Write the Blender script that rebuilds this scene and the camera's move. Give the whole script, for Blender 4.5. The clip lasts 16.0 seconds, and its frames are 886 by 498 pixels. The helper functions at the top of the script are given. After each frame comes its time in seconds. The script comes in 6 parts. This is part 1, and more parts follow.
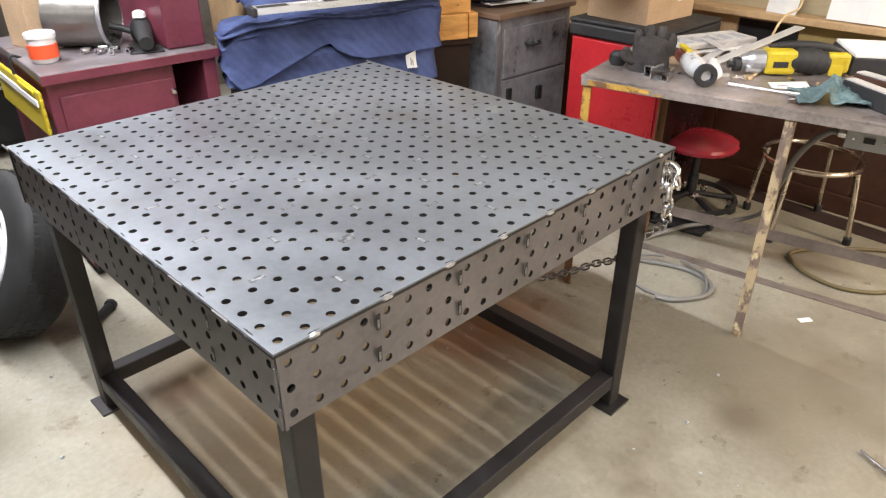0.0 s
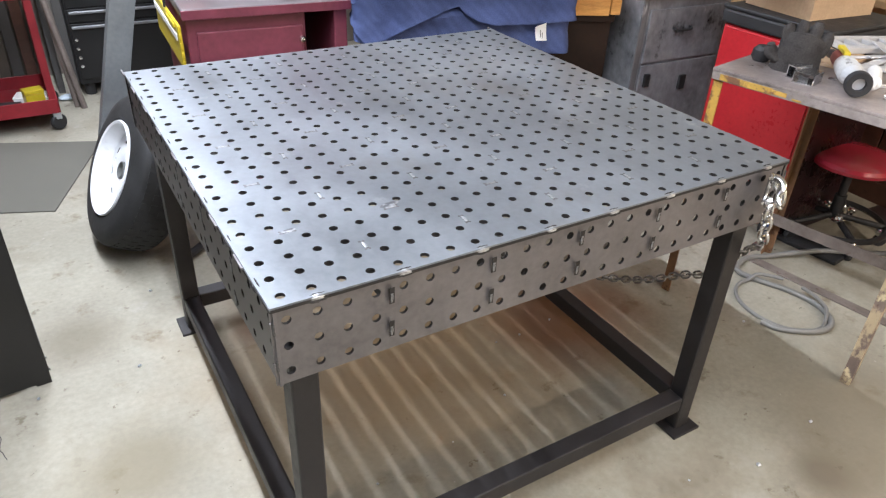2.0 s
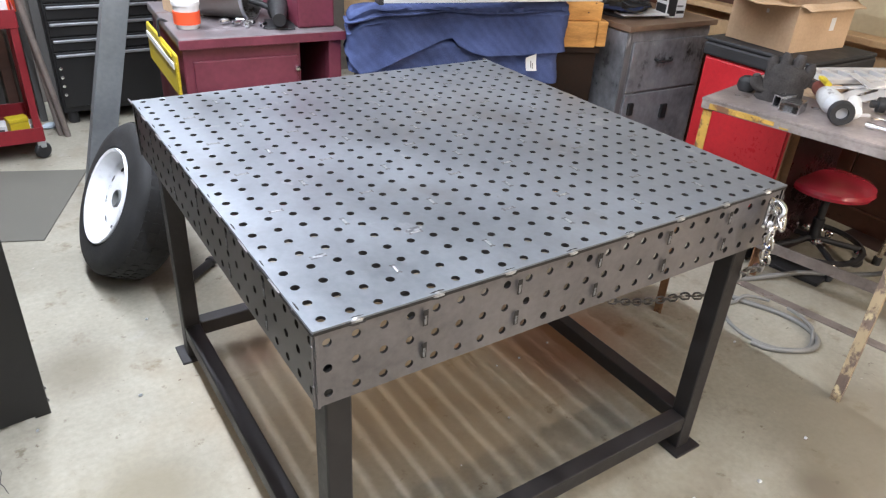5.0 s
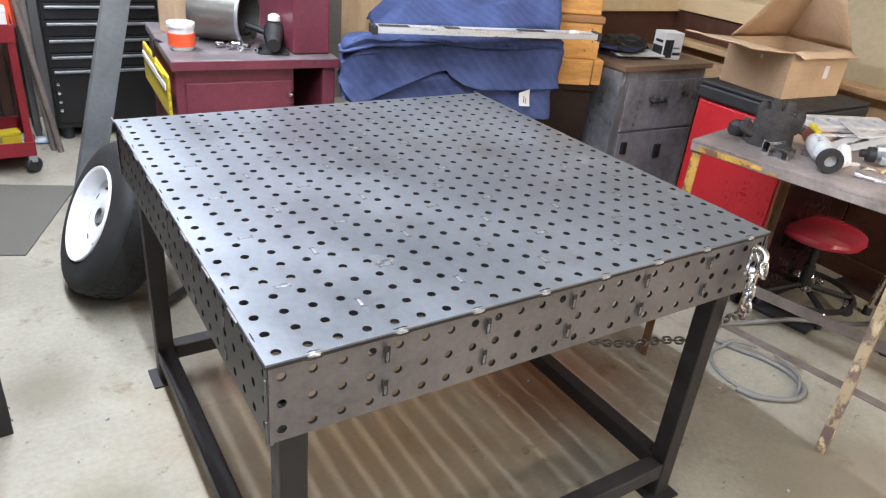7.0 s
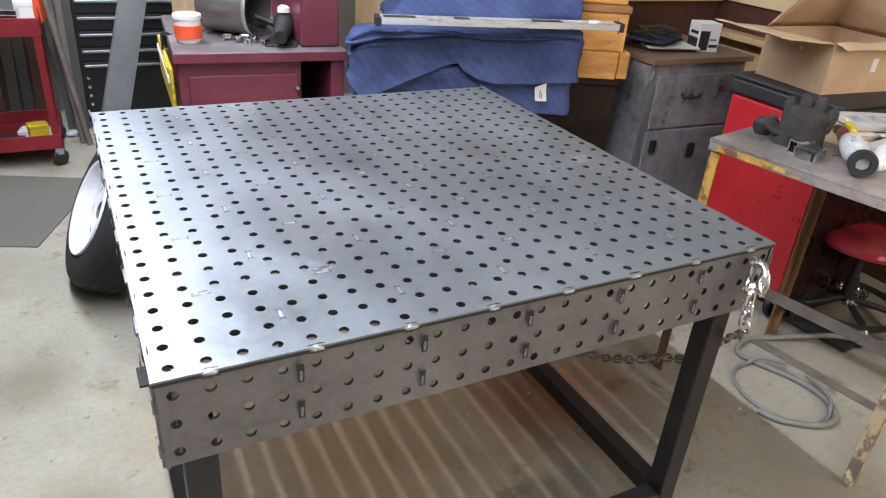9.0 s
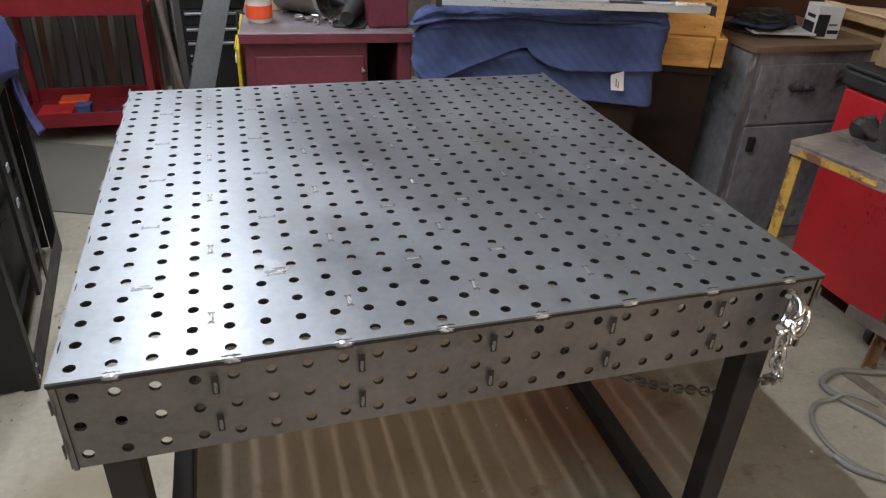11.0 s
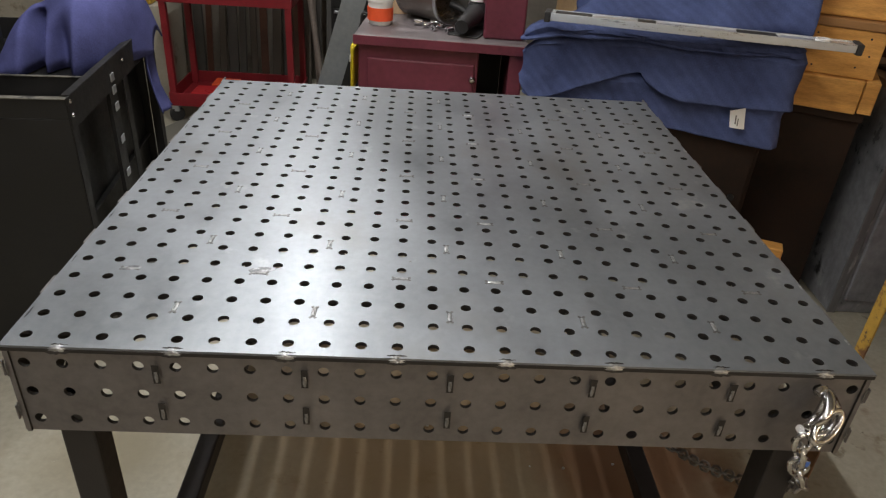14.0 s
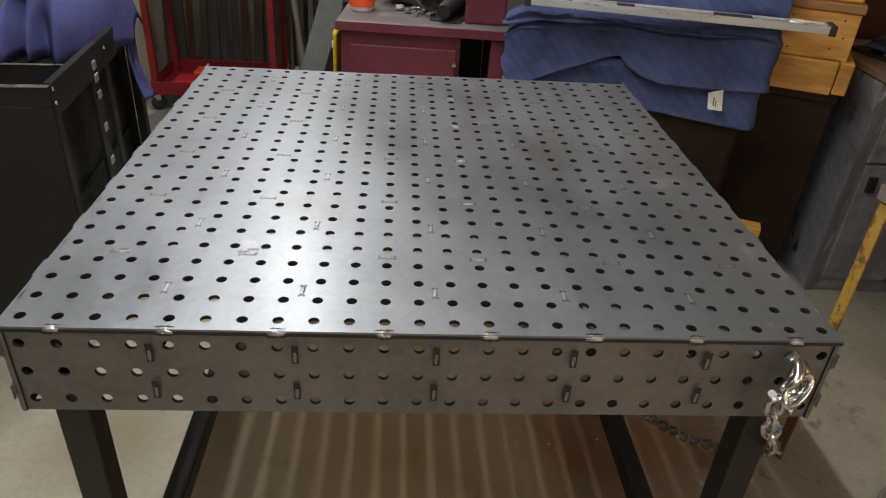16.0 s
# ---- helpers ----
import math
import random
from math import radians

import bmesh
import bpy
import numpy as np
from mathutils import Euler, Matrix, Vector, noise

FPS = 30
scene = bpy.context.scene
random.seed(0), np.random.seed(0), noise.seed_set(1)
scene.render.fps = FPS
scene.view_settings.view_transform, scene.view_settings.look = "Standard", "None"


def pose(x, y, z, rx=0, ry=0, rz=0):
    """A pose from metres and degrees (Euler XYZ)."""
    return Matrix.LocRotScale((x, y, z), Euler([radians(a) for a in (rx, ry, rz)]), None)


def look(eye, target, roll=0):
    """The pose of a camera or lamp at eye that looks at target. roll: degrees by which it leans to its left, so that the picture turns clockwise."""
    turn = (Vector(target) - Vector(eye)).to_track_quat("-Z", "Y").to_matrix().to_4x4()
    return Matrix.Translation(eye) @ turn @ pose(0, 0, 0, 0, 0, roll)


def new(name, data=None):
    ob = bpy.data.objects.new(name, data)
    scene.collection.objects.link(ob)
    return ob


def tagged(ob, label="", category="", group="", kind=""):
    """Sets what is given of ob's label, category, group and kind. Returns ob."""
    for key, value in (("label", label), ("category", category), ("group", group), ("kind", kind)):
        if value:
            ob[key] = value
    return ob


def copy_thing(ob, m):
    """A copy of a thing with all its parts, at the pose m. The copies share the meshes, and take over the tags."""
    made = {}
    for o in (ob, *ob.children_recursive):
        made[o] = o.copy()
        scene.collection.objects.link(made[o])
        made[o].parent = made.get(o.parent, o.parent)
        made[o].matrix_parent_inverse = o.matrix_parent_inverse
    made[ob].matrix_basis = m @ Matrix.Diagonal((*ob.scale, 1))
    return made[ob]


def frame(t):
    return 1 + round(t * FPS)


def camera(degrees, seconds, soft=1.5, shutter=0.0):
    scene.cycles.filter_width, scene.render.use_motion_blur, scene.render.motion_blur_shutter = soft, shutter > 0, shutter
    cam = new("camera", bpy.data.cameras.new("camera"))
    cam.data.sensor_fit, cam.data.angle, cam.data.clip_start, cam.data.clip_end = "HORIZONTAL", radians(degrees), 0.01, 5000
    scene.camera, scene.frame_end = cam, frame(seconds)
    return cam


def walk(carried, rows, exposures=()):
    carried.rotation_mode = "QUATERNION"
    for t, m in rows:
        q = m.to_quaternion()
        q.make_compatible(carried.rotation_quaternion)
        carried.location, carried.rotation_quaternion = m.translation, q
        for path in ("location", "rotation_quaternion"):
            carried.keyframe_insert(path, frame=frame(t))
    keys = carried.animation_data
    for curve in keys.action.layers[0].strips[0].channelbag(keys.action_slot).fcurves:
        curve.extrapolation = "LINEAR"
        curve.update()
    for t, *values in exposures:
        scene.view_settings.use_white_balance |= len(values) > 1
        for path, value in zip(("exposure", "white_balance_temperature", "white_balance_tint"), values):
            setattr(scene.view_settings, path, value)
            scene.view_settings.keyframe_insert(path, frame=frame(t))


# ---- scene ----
cam = camera(64.9, 16.0, soft=1.25)
PATH = [
    (0, (-0.413, -0.763, 1.506), (0.829, 0.46, 0.526), 0.2),
    (0.5, (-0.378, -0.782, 1.5), (0.877, 0.408, 0.496), -2.7),
    (1, (-0.373, -0.781, 1.496), (0.802, 0.479, 0.479), -0.6),
    (1.5, (-0.305, -0.803, 1.493), (0.695, 0.582, 0.454), 2.8),
    (2, (-0.222, -0.834, 1.491), (0.678, 0.606, 0.433), 2.7),
    (2.5, (-0.233, -0.844, 1.495), (0.639, 0.621, 0.451), 1.5),
    (3, (-0.292, -0.83, 1.51), (0.616, 0.64, 0.503), 0.8),
    (3.5, (-0.33, -0.806, 1.511), (0.617, 0.65, 0.519), 1.9),
    (4, (-0.329, -0.79, 1.504), (0.646, 0.649, 0.515), 2.3),
    (4.2, (-0.327, -0.792, 1.501), (0.64, 0.648, 0.504), 2.2),
    (6.3, (-0.333, -0.818, 1.496), (0.72, 0.59, 0.541), 6.4),
    (6.5, (-0.315, -0.806, 1.498), (0.733, 0.613, 0.558), 6.2),
    (7, (-0.266, -0.807, 1.495), (0.747, 0.657, 0.583), 5.9),
    (7.5, (-0.163, -0.813, 1.48), (0.701, 0.764, 0.603), 2.8),
    (8, (-0.101, -0.816, 1.461), (0.819, 0.714, 0.559), 2.9),
    (8.2, (-0.098, -0.812, 1.464), (0.846, 0.693, 0.545), 3.7),
    (10.5, (0.218, -0.805, 1.477), (0.792, 0.842, 0.497), 4.2),
    (11, (0.271, -0.785, 1.469), (0.797, 0.864, 0.467), 2.8),
    (11.5, (0.329, -0.665, 1.444), (0.873, 0.969, 0.425), 3.0),
    (12, (0.414, -0.637, 1.445), (0.869, 1.039, 0.453), 6.6),
    (12.5, (0.578, -0.703, 1.444), (0.719, 1.03, 0.456), 6.2),
    (13, (0.654, -0.735, 1.451), (0.669, 0.997, 0.45), 4.0),
    (13.5, (0.597, -0.751, 1.464), (0.63, 0.997, 0.493), 2.3),
    (14, (0.542, -0.754, 1.47), (0.643, 0.975, 0.47), 4.1),
    (14.5, (0.528, -0.759, 1.473), (0.64, 0.953, 0.446), 4.1),
    (15, (0.531, -0.764, 1.471), (0.644, 0.943, 0.435), 3.9),
    (15.5, (0.535, -0.776, 1.472), (0.667, 0.935, 0.445), 4.3),
    (16, (0.542, -0.787, 1.471), (0.686, 0.924, 0.444), 4.0),
]
walk(cam, [(t, look(eye, target, roll)) for t, eye, target, roll in PATH],
     [(0, 1.03, 6600, 16), (1.5, 1.0, 6100, 16), (8.2, 0.95, 6050, 16), (10.3, 0.09, 6300, 15), (11.5, -0.02, 6550, 16), (12.0, -0.12, 6600, 16), (12.5, -0.30, 6700, 15), (13.5, -0.38, 6950, 14), (16, -0.37, 7150, 14)])

# ---- world and light ----
world = bpy.data.worlds.new("shop_world")
scene.world = world
world.use_nodes = True
world.node_tree.nodes["Background"].inputs[0].default_value = (0.9, 0.93, 1.0, 1)
world.node_tree.nodes["Background"].inputs[1].default_value = 0.02


def area_lamp(name, m, sx, sy, watts, colour):
    data = bpy.data.lights.new(name, "AREA")
    data.shape, data.size, data.size_y, data.energy, data.color = "RECTANGLE", sx, sy, watts, colour
    ob = new(name, data)
    ob.matrix_world = m
    return ob


CEIL = 3.05
COOL, WARM = (0.92, 0.97, 1.0), (1.0, 0.87, 0.69)
TUBES = [  # x, y, z, length, heading of the tube in degrees from y, watts, colour
    (-0.08, 2.80, 2.85, 2.4, 0, 45.0, COOL),
    (-0.08, 0.36, 2.85, 2.4, 0, 59.0, COOL),
    (-0.08, -2.08, 2.85, 2.4, 0, 18.0, COOL),
    # unseen tubes from here on, added to fill the bench side and the left
    (1.75, -3.60, 2.30, 2.4, 90, 85.0, WARM),
    (-2.75, 0.40, 2.85, 2.4, 0, 7.0, COOL),
    (2.75, -1.55, 2.00, 1.2, 0, 15.0, WARM),
]
for tx, ty, tz, tl, th, tw, tc in TUBES:
    area_lamp("tube_light", pose(tx, ty, tz - 0.075, 0, 0, th), 0.03, tl, tw, tc)


# ---- materials ----
def material(name, colour, rough=0.5, metal=0.0, var=0.25, scale=6.0, grain=60.0, bump=0.15, tint=None, rough_var=0.15,
             stretch=(1, 1, 1), specular=0.5, spots=None, random_value=0.0, coat=0.0, quilt=0.0, soft=0.07):
    """Base colour varied at two scales, with fine relief; spots: (colour, scale, threshold) for stains or wear."""
    m = bpy.data.materials.new(name)
    m.use_nodes = True
    nt, n = m.node_tree, m.node_tree.nodes
    bsdf = n["Principled BSDF"]
    link = nt.links.new
    co = n.new("ShaderNodeTexCoord")
    mp = n.new("ShaderNodeMapping")
    mp.inputs["Scale"].default_value = stretch
    link(co.outputs["Object"], mp.inputs["Vector"])

    def tex(sc, detail=4.0, rough_=0.6):
        t = n.new("ShaderNodeTexNoise")
        t.inputs["Scale"].default_value, t.inputs["Detail"].default_value, t.inputs["Roughness"].default_value = sc, detail, rough_
        link(mp.outputs["Vector"], t.inputs["Vector"])
        return t

    big, small = tex(scale), tex(grain, 3.0)
    add = n.new("ShaderNodeMath")
    add.operation = "MULTIPLY_ADD"
    link(small.outputs["Fac"], add.inputs[0])
    add.inputs[1].default_value = 0.45
    link(big.outputs["Fac"], add.inputs[2])
    ramp = n.new("ShaderNodeMapRange")
    ramp.inputs["From Min"].default_value, ramp.inputs["From Max"].default_value = 0.42, 1.02
    link(add.outputs[0], ramp.inputs["Value"])
    mix = n.new("ShaderNodeMix")
    mix.data_type = "RGBA"
    c = Vector(colour)
    dark = [max(0.0, v * (1 - var)) for v in c]
    light = [min(1.0, v * (1 + var)) for v in (tint or c)]
    mix.inputs[6].default_value, mix.inputs[7].default_value = (*dark, 1), (*light, 1)
    link(ramp.outputs["Result"], mix.inputs[0])
    out = mix.outputs[2]
    for col, sc, thr, *edge in spots or ():
        s = tex(sc, 5.0, 0.65)
        r = n.new("ShaderNodeMapRange")
        r.inputs["From Min"].default_value, r.inputs["From Max"].default_value = thr, thr + (edge[0] if edge else soft)
        link(s.outputs["Fac"], r.inputs["Value"])
        mx = n.new("ShaderNodeMix")
        mx.data_type = "RGBA"
        link(r.outputs["Result"], mx.inputs[0])
        link(out, mx.inputs[6])
        mx.inputs[7].default_value = (*col, 1)
        out = mx.outputs[2]
    if random_value:
        info = n.new("ShaderNodeObjectInfo")
        hsv = n.new("ShaderNodeHueSaturation")
        mr = n.new("ShaderNodeMapRange")
        mr.inputs["To Min"].default_value, mr.inputs["To Max"].default_value = 1 - random_value, 1 + random_value
        link(info.outputs["Random"], mr.inputs["Value"])
        link(mr.outputs["Result"], hsv.inputs["Value"])
        link(out, hsv.inputs["Color"])
        out = hsv.outputs["Color"]
    link(out, bsdf.inputs["Base Color"])
    rr = n.new("ShaderNodeMapRange")
    rr.inputs["To Min"].default_value = max(0.03, rough - rough_var)
    rr.inputs["To Max"].default_value = min(1.0, rough + rough_var)
    link(ramp.outputs["Result"], rr.inputs["Value"])
    link(rr.outputs["Result"], bsdf.inputs["Roughness"])
    bsdf.inputs["Metallic"].default_value = metal
    bsdf.inputs["Specular IOR Level"].default_value = specular
    bsdf.inputs["Coat Weight"].default_value = coat
    if bump:
        b = n.new("ShaderNodeBump")
        b.inputs["Strength"].default_value, b.inputs["Distance"].default_value = bump, 0.004
        link(add.outputs[0], b.inputs["Height"])
        if quilt:
            w = n.new("ShaderNodeTexWave")
            w.wave_profile, w.bands_direction = "TRI", "DIAGONAL"
            w.inputs["Scale"].default_value, w.inputs["Distortion"].default_value, w.inputs["Detail Scale"].default_value = quilt, 2.2, 1.2
            link(mp.outputs["Vector"], w.inputs["Vector"])
            mad = n.new("ShaderNodeMath")
            mad.operation = "MULTIPLY_ADD"
            link(w.outputs["Fac"], mad.inputs[0])
            mad.inputs[1].default_value = 0.42
            stitch = n.new("ShaderNodeHueSaturation")
            tone = n.new("ShaderNodeMapRange")
            tone.inputs["To Min"].default_value, tone.inputs["To Max"].default_value = 0.92, 1.06
            link(w.outputs["Fac"], tone.inputs["Value"])
            link(tone.outputs["Result"], stitch.inputs["Value"])
            link(out, stitch.inputs["Color"])
            link(stitch.outputs["Color"], bsdf.inputs["Base Color"])
            link(add.outputs[0], mad.inputs[2])
            link(mad.outputs[0], b.inputs["Height"])
        link(b.outputs["Normal"], bsdf.inputs["Normal"])
    return m


def emitter(name, colour, strength):
    m = bpy.data.materials.new(name)
    m.use_nodes = True
    b = m.node_tree.nodes["Principled BSDF"]
    b.inputs["Base Color"].default_value = (0.9, 0.9, 0.9, 1)
    b.inputs["Emission Color"].default_value, b.inputs["Emission Strength"].default_value = (*colour, 1), strength
    return m


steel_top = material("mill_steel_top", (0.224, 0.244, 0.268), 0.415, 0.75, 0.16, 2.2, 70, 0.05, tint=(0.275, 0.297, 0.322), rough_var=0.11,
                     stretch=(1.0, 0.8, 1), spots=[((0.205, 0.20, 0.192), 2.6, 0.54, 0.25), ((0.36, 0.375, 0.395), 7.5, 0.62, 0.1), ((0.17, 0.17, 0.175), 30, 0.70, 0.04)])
# same steel as the top, darkened so the colour carries the sides' shade
steel_side = material("shaded_mill_steel_side", (0.148, 0.140, 0.142), 0.5, 0.6, 0.25, 4, 70, 0.06, tint=(0.205, 0.196, 0.198))
weld_steel = material("weld_bead_steel", (0.42, 0.43, 0.44), 0.4, 0.9, 0.5, 60, 300, 0.6)
# dark scale, near black to put shade into holes, plate undersides and ribs too
dark_scale_shade = material("dark_scale_and_shade", (0.022, 0.020, 0.019), 0.6, 0.2, 0.3, 20, 90, 0.1)
weld_scorch = material("weld_scorched_steel", (0.15, 0.148, 0.148), 0.5, 0.7, 0.5, 40, 200, 0.4)
leg_steel = material("dark_square_tube", (0.028, 0.026, 0.027), 0.5, 0.3, 0.35, 9, 80, 0.1)
concrete = material("concrete_floor", (0.232, 0.214, 0.165), 0.7, 0, 0.24, 1.6, 55, 0.18, tint=(0.30, 0.283, 0.228),
                    spots=[((0.18, 0.155, 0.112), 1.5, 0.52), ((0.13, 0.105, 0.072), 3.6, 0.62), ((0.36, 0.34, 0.295), 2.4, 0.60), ((0.13, 0.118, 0.10), 22, 0.67), ((0.35, 0.335, 0.30), 5.0, 0.62),
                           ((0.42, 0.405, 0.37), 34, 0.70, 0.03), ((0.08, 0.068, 0.048), 27, 0.70, 0.03), ((0.15, 0.128, 0.09), 9, 0.64, 0.06), ((0.17, 0.14, 0.095), 5.8, 0.60, 0.10), ((0.115, 0.095, 0.065), 15, 0.665, 0.04)], soft=0.22)


def add_stain_and_shade(m, centre, radius, colour, weight):
    """A stain, or a painted patch of shade, with an uneven edge round centre, over the material's colour."""
    nt, n = m.node_tree, m.node_tree.nodes
    link = nt.links.new
    bsdf = n["Principled BSDF"]
    was = bsdf.inputs["Base Color"].links[0].from_socket
    co = n.new("ShaderNodeTexCoord")
    dist = n.new("ShaderNodeVectorMath")
    dist.operation = "DISTANCE"
    link(co.outputs["Object"], dist.inputs[0])
    dist.inputs[1].default_value = centre
    nz_ = n.new("ShaderNodeTexNoise")
    nz_.inputs["Scale"].default_value, nz_.inputs["Detail"].default_value = 2.6, 6.0
    link(co.outputs["Object"], nz_.inputs["Vector"])
    add = n.new("ShaderNodeMath")
    add.operation = "MULTIPLY_ADD"
    link(nz_.outputs["Fac"], add.inputs[0])
    add.inputs[1].default_value = 0.9 * radius
    link(dist.outputs["Value"], add.inputs[2])
    r = n.new("ShaderNodeMapRange")
    r.inputs["From Min"].default_value, r.inputs["From Max"].default_value = 0.75 * radius, 1.55 * radius
    r.inputs["To Min"].default_value, r.inputs["To Max"].default_value = weight, 0.0
    link(add.outputs[0], r.inputs["Value"])
    mx = n.new("ShaderNodeMix")
    mx.data_type = "RGBA"
    link(r.outputs["Result"], mx.inputs[0])
    link(was, mx.inputs[6])
    mx.inputs[7].default_value = (*colour, 1)
    link(mx.outputs[2], bsdf.inputs["Base Color"])


def add_smears(m, scale, amount, stretch, wave_scale, wave):
    """Wiped patches of more and less gloss, and the slow waviness of a welded plate."""
    nt, n = m.node_tree, m.node_tree.nodes
    link = nt.links.new
    bsdf = n["Principled BSDF"]
    co = n.new("ShaderNodeTexCoord")
    mp = n.new("ShaderNodeMapping")
    mp.inputs["Scale"].default_value = stretch
    link(co.outputs["Object"], mp.inputs["Vector"])
    smear = n.new("ShaderNodeTexNoise")
    smear.inputs["Scale"].default_value, smear.inputs["Detail"].default_value, smear.inputs["Distortion"].default_value = scale, 5.0, 0.6
    link(mp.outputs["Vector"], smear.inputs["Vector"])
    band = n.new("ShaderNodeMapRange")
    band.inputs["From Min"].default_value, band.inputs["From Max"].default_value = 0.36, 0.64
    band.inputs["To Min"].default_value, band.inputs["To Max"].default_value = -amount, amount
    link(smear.outputs["Fac"], band.inputs["Value"])
    add = n.new("ShaderNodeMath")
    link(bsdf.inputs["Roughness"].links[0].from_socket, add.inputs[0])
    link(band.outputs["Result"], add.inputs[1])
    link(add.outputs[0], bsdf.inputs["Roughness"])
    slow = n.new("ShaderNodeTexNoise")
    slow.inputs["Scale"].default_value, slow.inputs["Detail"].default_value = wave_scale, 1.5
    link(co.outputs["Object"], slow.inputs["Vector"])
    b = n.new("ShaderNodeBump")
    b.inputs["Strength"].default_value, b.inputs["Distance"].default_value = 1.0, wave
    link(slow.outputs["Fac"], b.inputs["Height"])
    link(bsdf.inputs["Normal"].links[0].from_socket, b.inputs["Normal"])
    link(b.outputs["Normal"], bsdf.inputs["Normal"])


add_smears(steel_top, 5.5, 0.05, (1.0, 0.45, 1.0), 6.0, 0.0026)
add_stain_and_shade(concrete, (0.66, 0.80, 0.0), 0.74, (0.222, 0.141, 0.060), 0.78)
add_stain_and_shade(concrete, (1.22, 0.62, 0.0), 0.34, (0.17, 0.070, 0.026), 0.8)
add_stain_and_shade(concrete, (0.22, 1.05, 0.0), 0.10, (0.13, 0.055, 0.022), 0.6)
add_stain_and_shade(concrete, (1.39, -0.28, 0.0), 0.09, (0.095, 0.075, 0.055), 0.75)
add_stain_and_shade(concrete, (1.85, -0.65, 0.0), 0.75, (0.11, 0.092, 0.063), 0.62)
add_stain_and_shade(concrete, (-0.22, 0.62, 0.0), 0.20, (0.165, 0.14, 0.085), 0.7)
add_stain_and_shade(concrete, (-0.16, 0.10, 0.0), 0.16, (0.15, 0.125, 0.075), 0.65)
add_stain_and_shade(concrete, (-0.30, 1.25, 0.0), 0.16, (0.13, 0.11, 0.07), 0.6)
# shade on the floor at the table's front right, painted as a darker patch
add_stain_and_shade(concrete, (1.62, -0.22, 0.0), 0.42, (0.15, 0.125, 0.08), 0.5)
add_stain_and_shade(concrete, (2.55, -0.05, 0.0), 0.22, (0.11, 0.075, 0.045), 0.6)
maroon = material("maroon_enamel", (0.125, 0.027, 0.043), 0.38, 0, 0.25, 4, 50, 0.06, tint=(0.17, 0.036, 0.056), spots=[((0.07, 0.02, 0.025), 5, 0.66)])
maroon_top = material("worn_desk_top", (0.085, 0.072, 0.076), 0.5, 0, 0.3, 6, 60, 0.1, tint=(0.155, 0.135, 0.14), spots=[((0.10, 0.05, 0.032), 7, 0.6)])
black_paint = material("black_enamel", (0.008, 0.008, 0.0082), 0.5, 0, 0.3, 5, 60, 0.06)
red_paint = material("red_enamel", (0.42, 0.018, 0.025), 0.36, 0, 0.18, 3, 60, 0.04, tint=(0.5, 0.025, 0.03))
blue_cloth = material("blue_quilted_cloth", (0.047, 0.063, 0.150), 0.95, 0, 0.38, 5, 260, 0.6, tint=(0.068, 0.092, 0.20), quilt=13.0, specular=0.15)
pine = material("varnished_pine", (0.54, 0.23, 0.045), 0.45, 0, 0.3, 5, 70, 0.12, tint=(0.66, 0.35, 0.10), stretch=(1, 6, 6), spots=[((0.16, 0.07, 0.02), 9, 0.73)])
dark_wood = material("dark_stained_board", (0.075, 0.033, 0.021), 0.38, 0, 0.35, 4, 60, 0.1, stretch=(1, 5, 5))
plywood = material("tan_plywood", (0.42, 0.27, 0.13), 0.65, 0, 0.25, 3, 50, 0.1, stretch=(5, 1, 1), tint=(0.5, 0.34, 0.18))
gray_cab_paint = material("scuffed_gray_steel", (0.15, 0.152, 0.166), 0.36, 0.1, 0.45, 3, 30, 0.05, stretch=(1, 1, 0.75), tint=(0.30, 0.305, 0.325),
                          spots=[((0.022, 0.02, 0.02), 5, 0.60), ((0.34, 0.34, 0.34), 6, 0.62), ((0.42, 0.42, 0.42), 15, 0.66)])
bench_top_steel = material("worn_bench_steel", (0.23, 0.197, 0.18), 0.42, 0.5, 0.45, 5, 60, 0.1, tint=(0.36, 0.315, 0.295), rough_var=0.2, spots=[((0.10, 0.05, 0.03), 7, 0.62), ((0.30, 0.29, 0.29), 9, 0.64)])
rusty_yellow = material("rusted_yellow_paint", (0.45, 0.27, 0.05), 0.6, 0, 0.35, 8, 70, 0.2, spots=[((0.15, 0.07, 0.035), 13, 0.50), ((0.10, 0.06, 0.045), 30, 0.58), ((0.5, 0.42, 0.3), 11, 0.68)])
dull_iron = material("dull_brown_iron", (0.14, 0.115, 0.10), 0.6, 0.2, 0.3, 7, 70, 0.15, tint=(0.19, 0.16, 0.14), spots=[((0.09, 0.05, 0.035), 10, 0.62)])
bench_angle = material("rusted_angle_iron", (0.30, 0.22, 0.13), 0.65, 0.1, 0.35, 9, 70, 0.2, spots=[((0.13, 0.05, 0.025), 12, 0.55), ((0.5, 0.42, 0.28), 13, 0.63)])
cardboard = material("corrugated_cardboard", (0.47, 0.32, 0.19), 0.8, 0, 0.14, 4, 90, 0.05, tint=(0.56, 0.40, 0.25))
rubber = material("tyre_rubber", (0.014, 0.014, 0.014), 0.75, 0, 0.3, 9, 90, 0.2)
white_paint = material("white_rim_enamel", (0.82, 0.84, 0.86), 0.35, 0, 0.08, 5, 40, 0.03, spots=[((0.35, 0.33, 0.3), 12, 0.72)])
gray_beam = material("gray_painted_steel", (0.128, 0.14, 0.146), 0.45, 0.15, 0.25, 4, 50, 0.06, tint=(0.145, 0.158, 0.16))
chrome = material("bright_zinc", (0.75, 0.76, 0.78), 0.16, 1.0, 0.15, 30, 120, 0.1)
yellow = material("yellow_plastic", (0.52, 0.40, 0.018), 0.4, 0, 0.15, 6, 50, 0.04)
